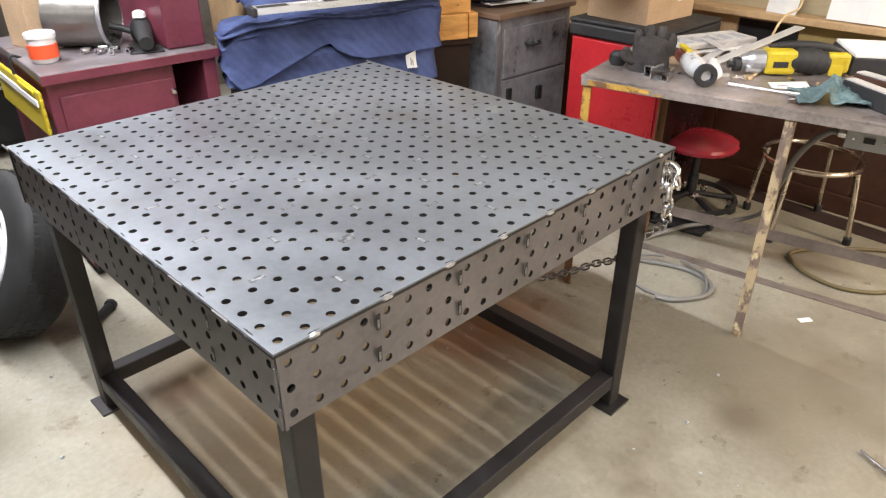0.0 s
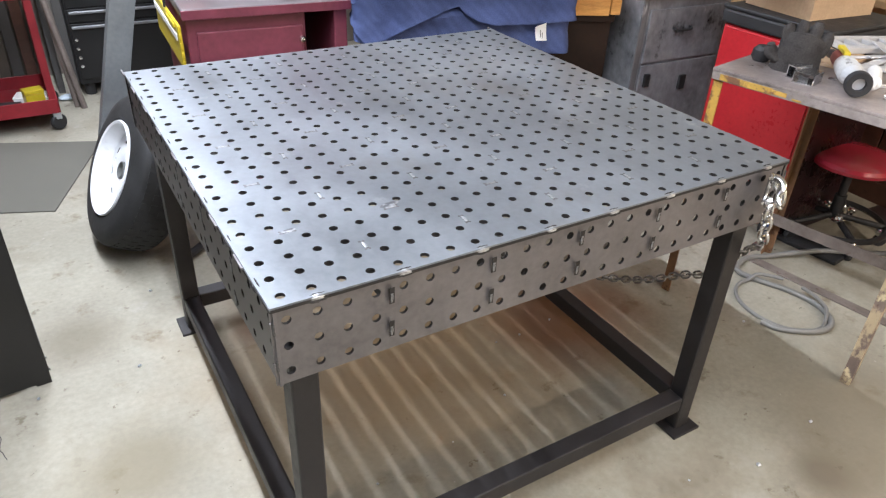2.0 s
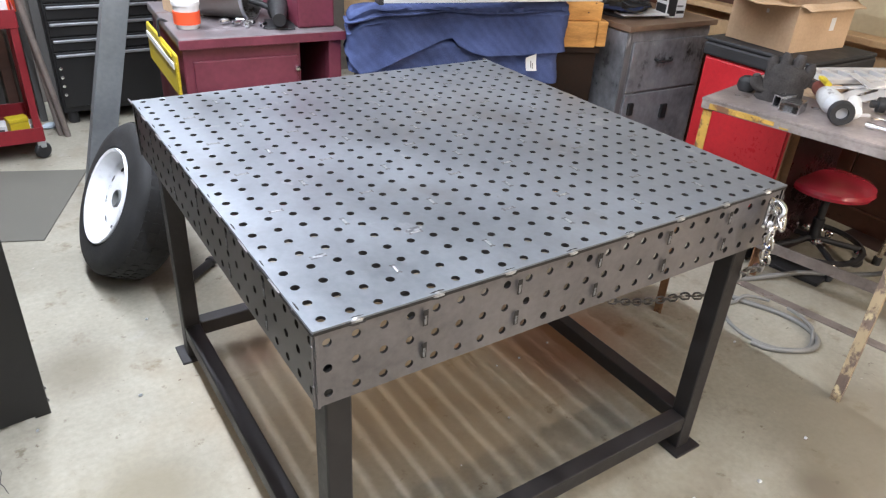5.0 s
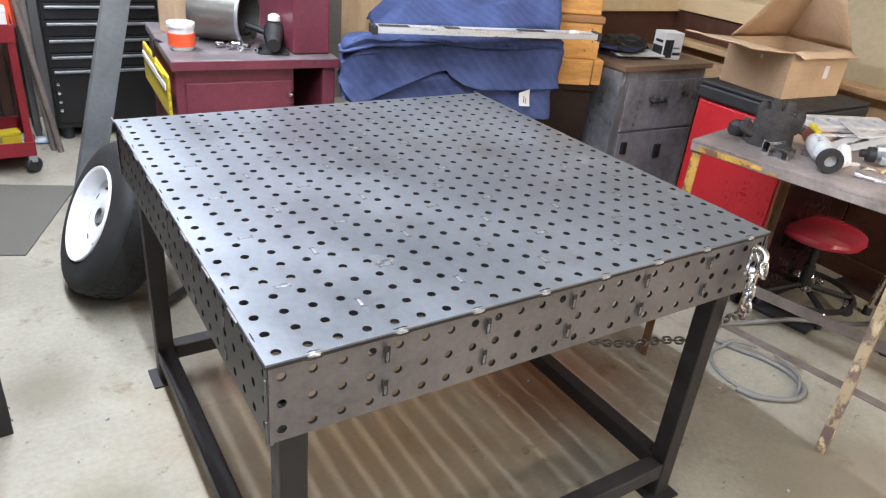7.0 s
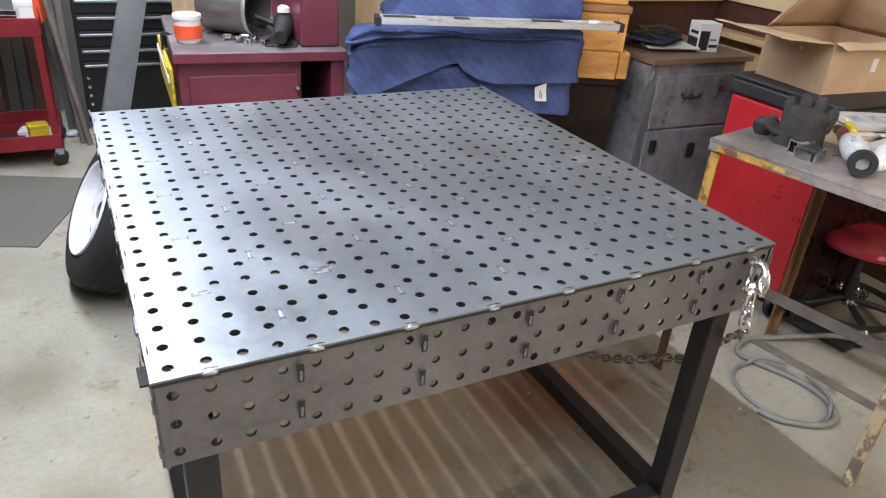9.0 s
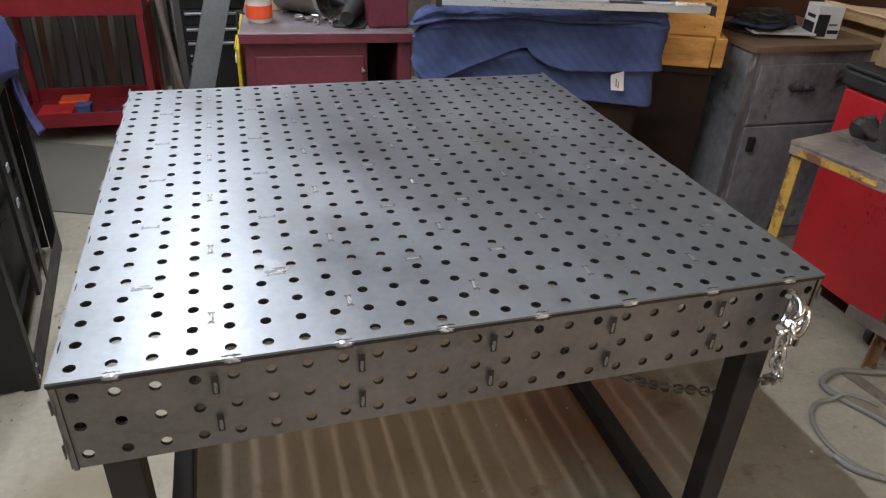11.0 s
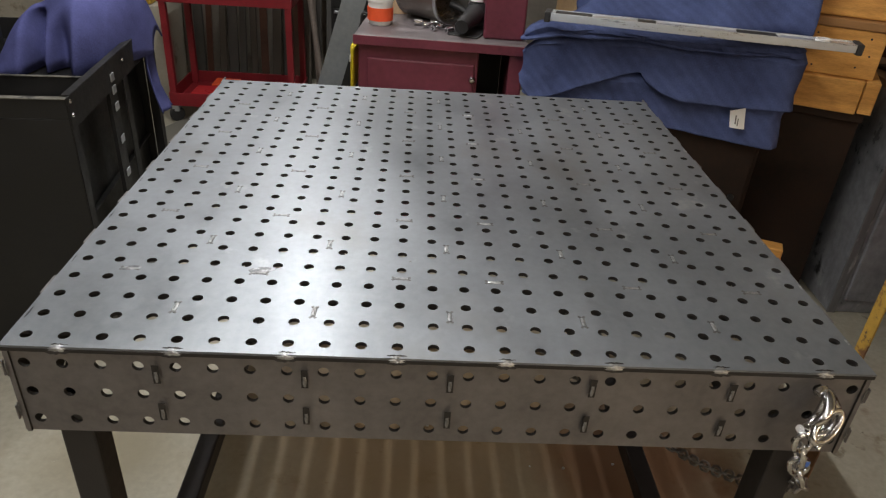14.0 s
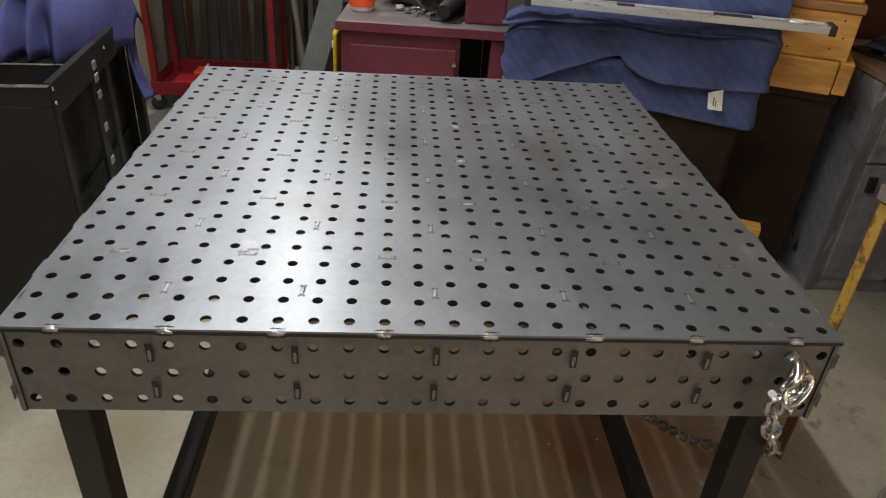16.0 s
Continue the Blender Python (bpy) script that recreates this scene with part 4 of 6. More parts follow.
for m, ln, wd, bd in ((pose(0.0, BY / 2, BZ + 0.001, -10, 0, -90), 0.28, BY, -0.02), (pose(BX, BY / 2, BZ + 0.001, -118, 0, 90), 0.24, BY, 0.02),
                      (pose(BX / 2, BY, BZ + 0.001, -125, 0, 180), 0.24, BX, 0.02), (pose(BX / 2, 0.0, BZ + 0.001, 14, 0, 0), 0.05, BX, -0.005)):
    fl = part("flap", sheet(flap_fn(ln, wd, bd), 8, 8), cardboard, cb, "", True)
    fl.matrix_local = m
    thicken(fl, 0.004)
part("tape_mark", box((BX * 0.62, -0.0012, 0.075), (BX * 0.70, -0.0003, 0.125)), paper, cb, "small torn white label")
part("tape_mark", box((-0.0012, BY * 0.42, 0.13), (-0.0003, BY * 0.46, 0.145)), paper, cb)

# ---- steel work bench ----
BT = 0.85
bench = thing("work_bench", "worn steel work bench with rusted yellow angle frame", "work bench", pose(1.635, 0.585, 0, 0, 0, 11.5))
top = bmesh.new()
outline = [(0.0, 0.0), (0.60, 0.0), (0.80, -0.22), (0.86, -0.30), (0.86, -1.25), (0.0, -1.25)]
rings = [[top.verts.new((x, y, z)) for x, y in outline] for z in (BT - 0.010, BT)]
top.faces.new(rings[1])
top.faces.new(rings[0][::-1])
for k in range(6):
    top.faces.new((rings[0][k], rings[0][(k + 1) % 6], rings[1][(k + 1) % 6], rings[1][k]))
bmesh.ops.bevel(top, geom=top.edges[:], offset=0.002, segments=2, affect="EDGES")
part("bench_top", top, bench_top_steel, bench)
part("front_rail", box((0.002, -1.248, BT - 0.036), (0.007, -0.002, BT - 0.0105), bevel=0.001), bench_top_steel, bench)
for y0, y1, z0, z1 in ((-0.20, -0.03, 0.033, 0.014), (-0.245, -0.2005, 0.030, 0.017), (-0.29, -0.262, 0.032, 0.027)):
    part("paint_flake", box((0.0003, y0, BT - z0), (0.0018, y1, BT - z1), bevel=0.0005), rusty_yellow, bench, "chipped yellow paint on rail")
part("end_rail", box((0.009, -0.008, BT - 0.036), (0.59, -0.002, BT - 0.0105), bevel=0.001), bench_angle, bench)


rust_and_shade_brown = material("brown_rust_and_shade", (0.20, 0.105, 0.05), 0.65, 0.1, 0.35, 9, 70, 0.2, spots=[((0.09, 0.04, 0.02), 12, 0.58), ((0.34, 0.20, 0.08), 10, 0.62)])
flaked = material("flaking_pale_yellow", (0.17, 0.125, 0.10), 0.6, 0.1, 0.35, 9, 70, 0.2, stretch=(1, 1, 0.6), spots=[((0.46, 0.36, 0.22), 14, 0.49), ((0.10, 0.05, 0.03), 24, 0.60), ((0.60, 0.50, 0.30), 22, 0.58)])


def angle_leg(name, x, y, sx, sy, mat, label="", z0=0.0, z1=BT - 0.0105):
    bm = bmesh.new()
    bm_box(bm, (x, y, z0), (x + sx * 0.034, y + sy * 0.005, z1))
    bm_box(bm, (x, y + sy * 0.0051, z0), (x + sx * 0.005, y + sy * 0.030, z1))
    return part(name, bm, mat, bench, label)


angle_leg("leg", 0.009, -0.009, 1, -1, rusty_yellow, "yellow painted angle leg", 0.40)
# lower part of the yellow leg, browner to paint the shade on it
angle_leg("leg_foot", 0.009, -0.009, 1, -1, rust_and_shade_brown, "lower leg coloured brown for shade", 0.0, 0.3995)
angle_leg("leg", 0.009, -0.70, 1, 1, flaked, "rusted angle leg with flaking yellow paint")
angle_leg("leg", 0.59, -0.13, -1, -1, rust_and_shade_brown, "rusted brown angle leg")
angle_leg("leg", 0.03, -1.245, 1, 1, dull_iron)
part("back_stretcher", box((0.552, -1.245, 0.145), (0.558, -0.02, 0.19)), dull_iron, bench)
# long narrow strip, darker than the concrete
solid("floor_strip", box((0, -1.7, 0.0), (0.045, 0.10, 0.006), bevel=0.001), dull_iron, "flat gray-brown strip along the floor", "steel strip", pose(2.125, 0.47, 0, 0, 0, 9))
# thin dark sheet that paints the floor's shade along the wall under the bench
solid("floor_board", box((0, -1.1, 0), (0.125, 0.14, 0.0025), bevel=0.0006), material("dark_brown_floor_shade", (0.035, 0.02, 0.017), 0.6, 0, 0.35, 5, 60, 0.05), "dark brown strip painting floor shade along the wall", "lino strip", pose(2.965, 0.46, 0, 0, 0, -3))
tray = solid("drip_tray", box((0, 0, 0), (0.16, 0.30, 0.018), bevel=0.004), dark_rubber, "shallow black drip tray under the bench", "tray", pose(2.40, 0.36, 0, 0, 0, 8))

box_gray = material("gray_outlet_box", (0.40, 0.42, 0.43), 0.45, 0.1, 0.12, 8, 60, 0.04)
eb = thing("electrical_box", "gray steel electrical outlet box on the bench rail", "electrical box", pose(1.95, -0.272, 0.752, 0, 0, 11.5), "outlet boxes")
part("cover", box((-0.005, -0.066, -0.034), (0.0, 0.066, 0.034), bevel=0.002), box_gray, eb)
part("body", box((0.0005, -0.066, -0.034), (0.045, 0.066, 0.087), bevel=0.004), box_gray, eb)
part("switch", box((-0.0085, -0.016, -0.009), (-0.0055, 0.016, 0.009), bevel=0.001), dark_rubber, eb)
for y in (-0.043, 0.043):
    part("screw", lathe([(0, 0), (0.004, 0), (0.004, 0.0015), (0, 0.002)], 10, pose(-0.0052, y, 0, 0, -90, 0)), chrome, eb)
part("fitting", sweep([(0.02, 0.067, 0.004), (0.02, 0.088, 0.004)], 0.0155, 14), chrome, eb, "", True)
e2 = thing("electrical_box", "deeper gray steel electrical box on bench rail", "electrical box", pose(1.965, -0.43, 0.768, 0, 0, 11.5), "outlet boxes")
part("cover", box((-0.016, -0.07, -0.05), (-0.0105, 0.07, 0.045), bevel=0.003), box_gray, e2)
part("body", box((-0.010, -0.07, -0.05), (0.045, 0.07, 0.071), bevel=0.004), box_gray, e2)
part("screw", lathe([(0, 0), (0.004, 0), (0.004, 0.0015), (0, 0.002)], 10, pose(-0.0162, 0.05, 0.03, 0, -90, 0)), chrome, e2)
conduit = solid("conduit", sweep(smooth_path([(1.952, -0.182, 0.755), (1.955, -0.155, 0.75), (1.98, -0.10, 0.69), (2.03, -0.05, 0.60), (2.13, 0.0, 0.48), (2.30, 0.07, 0.34), (2.45, 0.125, 0.215), (2.60, 0.225, 0.085),
                                              (2.55, 0.335, 0.034), (2.39, 0.44, 0.032), (2.20, 0.53, 0.0105), (2.10, 0.56, 0.0105), (2.00, 0.52, 0.0105), (2.01, 0.44, 0.0105), (2.06, 0.33, 0.0105), (2.075, 0.22, 0.0105),
                                              (2.03, 0.13, 0.0105), (1.94, 0.115, 0.0105), (1.83, 0.185, 0.0105), (1.80, 0.25, 0.0105)], 8), 0.0105, 12),
                hose_gray, "gray flexible conduit dropping to a loop on the floor", "conduit", None, True)
coil_pts = []
for k in range(27):
    a = 0.5 + 2 * math.pi * k / 26 * 0.93
    coil_pts.append((1.955 + 0.135 * math.cos(a), 0.29 + 0.165 * math.sin(a), 0.0075 if 3 < k < 22 else 0.033))
solid("hose_coil", sweep(smooth_path(coil_pts, 2), 0.007, 10), hose_gray, "thin gray hose looped on the concrete floor", "hose", None, True)
cord_mat = material("olive_cord", (0.115, 0.088, 0.035), 0.55, 0, 0.2, 8, 60, 0.05)
solid("extension_lead", sweep(smooth_path([(2.95, -0.75, 0.01), (2.88, -0.36, 0.01), (2.71, -0.12, 0.011), (2.57, -0.01, 0.012), (2.49, 0.00, 0.012), (2.40, -0.10, 0.011), (2.38, -0.25, 0.01), (2.47, -0.38, 0.01),
                                          (2.64, -0.46, 0.01), (2.9, -0.62, 0.01)], 10), 0.0085, 10), cord_mat, "olive extension lead looped on the floor", "extension lead", None, True)

# stools under the bench
st = thing("shop_stool", "low round stool with glossy red vinyl seat", "stool", pose(2.60, 0.535, 0))
part("seat", lathe([(0, 0.340), (0.148, 0.340), (0.168, 0.346), (0.174, 0.361), (0.168, 0.376), (0.14, 0.387), (0.07, 0.393), (0, 0.394)], 48), material("red_vinyl", (0.46, 0.026, 0.05), 0.24, 0, 0.05, 3, 40, 0.012, rough_var=0.06, coat=0.3), st, "padded red seat", True)
for x, y, s in ((0.045, 0.062, 3), (0.068, -0.030, 5), (-0.055, -0.050, 8)):
    part("height_clamp", lump(0.024, 0.017, 0.015, s, 14, 0.5, 3), chrome, st, "bright metal clamp on the base").matrix_local = pose(x, y, 0.118, 0, 0, 40 * s)
part("post", lathe([(0, 0.09), (0.024, 0.09), (0.024, 0.20), (0.017, 0.202), (0.017, 0.339), (0, 0.339)], 20), dark_rubber, st, "", True)
part("base_ring", lathe([(0.20, 0.075), (0.215, 0.08), (0.215, 0.095), (0.20, 0.10), (0.19, 0.0875)], 40, closed=True), dark_rubber, st, "", True)
for k in range(5):
    a = 72 * k + 20
    part("spoke", sweep([(0.02 * math.cos(radians(a)), 0.02 * math.sin(radians(a)), 0.105), (0.20 * math.cos(radians(a)), 0.20 * math.sin(radians(a)), 0.088)], 0.013, 10), dark_rubber, st, "", True)
    m = pose(0.20 * math.cos(radians(a)), 0.20 * math.sin(radians(a)), 0.026)
    c = part("caster", lathe([(0, -0.012), (0.02, -0.012), (0.026, -0.006), (0.026, 0.006), (0.02, 0.012), (0, 0.012)], 18, m @ pose(0, 0, 0, 90, 0, a)), dark_rubber, st, "", True)
    part("fork", lathe([(0, 0.0), (0.026, 0.0), (0.027, 0.02), (0.012, 0.038), (0, 0.04)], 14, m @ pose(0, 0, 0.027)), chrome, c, "bright caster fork", True)

warm_chrome = material("warm_chrome", (0.72, 0.64, 0.54), 0.2, 1.0, 0.2, 20, 120, 0.08)
ch = thing("chrome_stool", "low stool frame of chromed bent tube, seatless", "stool", pose(2.82, 0.107, 0))
part("ring", sweep([(0.205 * math.cos(2 * math.pi * k / 48), 0.205 * math.sin(2 * math.pi * k / 48), 0.345) for k in range(48)], 0.0125, 10, True), warm_chrome, ch, "chromed top ring", True)
for k in range(4):
    a = radians(85 + 90 * k)
    lg = part("leg", sweep([(0.238 * math.cos(a), 0.238 * math.sin(a), 0.02), (0.222 * math.cos(a), 0.222 * math.sin(a), 0.18), (0.200 * math.cos(a), 0.200 * math.sin(a), 0.334)], 0.012, 12), warm_chrome, ch, "", True)
    part("foot", lathe([(0, 0), (0.018, 0), (0.018, 0.035), (0.0132, 0.039), (0.0132, 0.022), (0, 0.022)], 14, pose(0.2385 * math.cos(a), 0.2385 * math.sin(a), 0)), dark_rubber, lg, "black rubber foot", True)

# ---- on the bench ----
Z = BT + 0.0005
glove_mat = material("gray_knit_glove", (0.032, 0.029, 0.028), 0.95, 0, 0.4, 14, 220, 0.7, tint=(0.058, 0.053, 0.05), specular=0.1)


def glove_part(pts, w, thick, seed):
    """One limb of a glove: a flattened, wrinkled tube along pts."""
    path = smooth_path(pts, 5)
    bm = sweep(path, lambda t: w * (1.0 - 0.25 * t) * (1 if t < 0.88 else 0.75), 12)
    for v in bm.verts:
        v.co.x = v.co.x * thick + 0.005 * noise.noise(v.co * 45 + Vector((seed, 0, 0)))
        v.co.y += 0.004 * noise.noise(v.co * 38 + Vector((0, seed, 0)))
    return bm


def merge(parts):
    out = bmesh.new()
    for one in parts:
        tmp = bpy.data.meshes.new("tmp")
        one.to_mesh(tmp)
        one.free()
        out.from_mesh(tmp)
        bpy.data.meshes.remove(tmp)
    return out


gl = merge([glove_part([(0.0, 0.0, 0.0), (-0.006, 0.0, 0.05), (0.0, -0.002, 0.10), (0.010, -0.004, 0.128)], 0.068, 0.55, 1),
            glove_part([(0.0, -0.044, 0.070), (0.008, -0.052, 0.115), (0.022, -0.054, 0.148)], 0.0195, 0.9, 2), glove_part([(0.0, -0.016, 0.080), (0.010, -0.019, 0.130), (0.020, -0.019, 0.172)], 0.0205, 0.9, 3),
            glove_part([(0.0, 0.014, 0.080), (0.004, 0.016, 0.130), (0.018, 0.018, 0.168)], 0.0205, 0.9, 4), glove_part([(0.0, 0.040, 0.070), (0.004, 0.047, 0.118), (0.014, 0.049, 0.150)], 0.0190, 0.9, 5),
            glove_part([(-0.004, 0.040, 0.025), (-0.012, 0.070, 0.045), (-0.014, 0.080, 0.078)], 0.0205, 0.9, 6)])
solid("work_glove", gl, glove_mat, "gray knit work glove propped upright", "glove", pose(1.85, 0.455, Z + 0.001, 6, -8, 32) @ Matrix.Diagonal((1.15, 1.1, 0.9, 1)), True)
ball = thing("rubber_knob", "dark round rubber knob on the bench", "knob", pose(1.845, 0.572, Z))
part("knob_body", lathe([(0, 0), (0.024, 0), (0.032, 0.014), (0.030, 0.036), (0.018, 0.048), (0, 0.05)], 20), dark_rubber, ball, "", True)
part("stem", sweep([(0.028, -0.005, 0.02), (0.065, -0.02, 0.012)], 0.007, 8), cord_mat, ball, "", True)


bright_cut = material("bright_sawn_tube", (0.55, 0.55, 0.56), 0.15, 0.95, 0.3, 12, 90, 0.06)


def tube_piece(x, y, r, w, h, ln, mat):
    t = thing("tube_offcut", "short cut of square steel tube", "tube offcut", pose(x, y, Z, 0, 0, r), "tube offcuts")
    k = 0.003
    part("wall", box((0, 0, 0), (ln, w, k)), mat, t)
    part("wall", box((0, 0, h - k), (ln, w, h)), mat, t)
    part("wall", box((0, 0, k + 0.0002), (ln, k, h - k - 0.0002)), mat, t)
    part("wall", box((0, w - k, k + 0.0002), (ln, w, h - k - 0.0002)), mat, t)


tube_piece(1.760, 0.322, 14, 0.062, 0.034, 0.07, bright_cut)
tube_piece(1.770, 0.392, -4, 0.030, 0.038, 0.07, bright_cut)

vent_gray = material("light_gray_casing", (0.52, 0.53, 0.54), 0.4, 0.1, 0.12, 7, 60, 0.03)
dg = thing("die_grinder", "white and brown air die grinder with black nose", "die grinder", pose(1.790, 0.205, Z + 0.037, 0, 0, 44) @ Matrix.Diagonal((1.22, 0.85, 0.85, 1)))
part("nose", lathe([(0.022, 0.0), (0.040, 0.0), (0.043, 0.006), (0.043, 0.020), (0.036, 0.028), (0.022, 0.028)], 32, pose(0, 0, 0, 0, 90, 0), closed=True), dark_rubber, dg, "black ring nose", True)
part("collar", lathe([(0.0, 0.012), (0.021, 0.012), (0.0215, 0.029), (0.028, 0.030), (0.031, 0.07), (0.036, 0.08), (0.0, 0.08)], 28, pose(0, 0, 0, 0, 90, 0)), vent_gray, dg, "", True)
part("barrel", lathe([(0, 0.081), (0.036, 0.081), (0.041, 0.095), (0.038, 0.15), (0.033, 0.175), (0, 0.175)], 32, pose(0, 0, 0, 0, 90, 0)), material("dusty_offwhite_plastic", (0.46, 0.46, 0.45), 0.45, 0, 0.3, 12, 70, 0.05, spots=[((0.16, 0.15, 0.14), 18, 0.62)]), dg, "off-white barrel", True)
part("grip", lathe([(0, 0.176), (0.030, 0.176), (0.028, 0.24), (0.024, 0.25), (0, 0.25)], 28, pose(0, 0, 0, 0, 90, 0)), material("brown_grip", (0.16, 0.04, 0.03), 0.5, 0, 0.2, 8, 60, 0.1), dg, "brown grip", True)
part("trigger", box((0.17, -0.012, 0.030), (0.25, 0.012, 0.044), bevel=0.004), yellow, dg)
part("hose_tail", sweep(smooth_path([(0.25, 0, 0.0), (0.30, 0.01, -0.01), (0.34, -0.01, -0.022)], 5), 0.016, 12), dark_rubber, dg, "", True)

ext = thing("extension_bar", "chrome socket extension bar lying on the bench", "extension bar", pose(1.862, 0.150, Z + 0.009, 0, 0, -79))
part("shaft", sweep([(0, 0, 0), (0.17, 0, 0)], 0.0062, 12), chrome, ext, "", True)
part("collar", sweep([(-0.012, 0, 0), (0.012, 0, 0)], 0.0088, 12), chrome, ext, "", True)
part("tip", sweep([(0.171, 0, 0), (0.205, 0, 0)], 0.0088, 12), chrome, ext, "", True)

ag = thing("power_grinder", "yellow power grinder with black taped middle", "grinder", pose(2.085, 0.150, Z + 0.046, 0, 0, -49))
dirty_yellow = material("grimy_yellow_plastic", (0.52, 0.40, 0.02), 0.45, 0, 0.3, 9, 60, 0.06, spots=[((0.08, 0.06, 0.03), 16, 0.66)])
part("gear_head", lathe([(0, -0.075), (0.020, -0.075), (0.026, -0.055), (0.036, -0.04), (0.039, 0.0), (0, 0.0)], 16, pose(0, 0, 0, 0, 90, 0)), aluminium, ag, "gray metal gear head")
part("collar", box((-0.060, -0.030, -0.036), (-0.005, 0.030, -0.010), bevel=0.006), aluminium, ag, "ribbed gray collar")
part("spindle", lathe([(0, -0.03), (0.012, -0.03), (0.012, -0.012), (0.024, -0.010), (0.024, 0.012), (0.010, 0.016), (0, 0.016)], 18, pose(-0.085, 0.0, -0.014, 0, 90, 0)), dark_rubber, ag, "dark spindle nut", True)
part("body", box((0.001, -0.036, -0.040), (0.105, 0.036, 0.042), bevel=0.012), dirty_yellow, ag)
part("vent_plate", box((0.025, -0.0378, -0.014), (0.075, -0.0364, 0.006), bevel=0.0004), dark_rubber, ag, "dark name plate")
part("wrap", sweep(smooth_path([(0.085, 0, 0.0), (0.12, 0, 0.004), (0.16, 0.002, 0.002), (0.19, 0, -0.002), (0.215, 0, -0.004)], 4), lambda t: 0.037 + 0.007 * math.sin(math.pi * t) + 0.002 * math.sin(31 * t), 18), dark_rubber, ag, "black taped middle", True)
part("handle", box((0.205, -0.030, -0.034), (0.285, 0.030, 0.034), bevel=0.012), dirty_yellow, ag)
part("trigger", box((0.215, -0.034, -0.040), (0.262, -0.0306, -0.002), bevel=0.003), dirty_yellow, ag)
part("top_grip", sweep(smooth_path([(0.02, 0.02, 0.044), (0.08, 0.02, 0.050), (0.16, 0.016, 0.050), (0.22, 0.01, 0.044), (0.27, 0.006, 0.030)], 5), lambda t: 0.008 + 0.008 * math.sin(math.pi * t), 12), dark_rubber, ag, "black cable strapped along the top", True)
part("cord_tail", sweep(smooth_path([(0.285, 0, 0.0), (0.33, 0.01, -0.01), (0.40, 0.03, -0.035), (0.46, 0.08, -0.040)], 5), 0.007, 8), dark_rubber, ag, "", True)
teal = material("teal_shop_rag", (0.055, 0.088, 0.095), 0.9, 0, 0.45, 9, 180, 0.4, tint=(0.125, 0.185, 0.19), specular=0.15)


def rag_fn(u, v):
    x, y = (u - 0.5) * 0.20, (v - 0.5) * 0.17
    tunnel = 0.055 * math.exp(-((u - 0.35 - 0.25 * v) / 0.10) ** 2) * (1 - 0.5 * v)
    ridge = 0.046 * math.exp(-((u - 0.80 + 0.12 * v) / 0.20) ** 2) * (0.35 + 0.65 * v)
    return Vector((x + 0.02 * wob(u, v, 1, 5), y + 0.02 * wob(u, v, 2, 5), 0.004 + 0.75 * (tunnel + ridge) + 0.016 * abs(wob(u, v, 3, 7)) + 0.008 * abs(wob(u, v, 4, 15))))


thicken(solid("shop_rag", sheet(rag_fn, 56, 48), teal, "crumpled teal shop rag on the bench", "rag", pose(1.945, -0.125, Z, 0, 0, -60), True), 0.002)

bright_strip = material("bright_cut_steel", (0.66, 0.66, 0.67), 0.4, 0.5, 0.15, 7, 90, 0.05)
for k, (x, y, z, r, ln, w, lift) in enumerate(((2.10, 0.32, 0.006, -12, 0.50, 0.042, -8), (2.02, 0.36, 0.002, 2, 0.34, 0.034, -4), (2.16, 0.40, 0.02, -20, 0.24, 0.024, -1), (2.06, 0.235, 0.002, 26, 0.30, 0.016, -4),
                                               (2.20, 0.33, 0.03, 55, 0.16, 0.03, -3), (2.20, 0.25, 0.002, -42, 0.22, 0.026, 0), (1.93, 0.28, 0.001, 30, 0.22, 0.040, 0), (2.10, 0.45, 0.012, -30, 0.26, 0.022, -2))):
    solid("flat_bar", box((0, -w / 2, 0), (ln, w / 2, 0.004), bevel=0.0008), bright_strip, "bright flat bar offcut on the bench", "flat bar", pose(x, y, Z + z, 0, lift, r), group="flat bar offcuts")
card = thicken(solid("paper_card", sheet(lambda u, v: Vector(((u - 0.5) * 0.12, (v - 0.5) * 0.07, 0.002 + 0.01 * u * v)), 6, 6), paper, "curled white card on the bench", "card", pose(2.00, 0.015, Z, 0, 0, -55), True), 0.001)
nz = thing("caulk_tube", "white plastic caulk tube with long nozzle", "caulk tube", pose(1.90, 0.225, Z + 0.022, 0, 0, 30))
part("body", lathe([(0, 0), (0.021, 0), (0.021, 0.13), (0, 0.13)], 20, pose(0, 0, 0, 0, 90, 0)), white_plastic, nz, "", True)
part("nozzle", lathe([(0, -0.001), (0.010, -0.001), (0.004, -0.06), (0, -0.06)], 14, pose(0, 0, 0, 0, 90, 0)), white_plastic, nz, "", True)
rnd = random.Random(4)
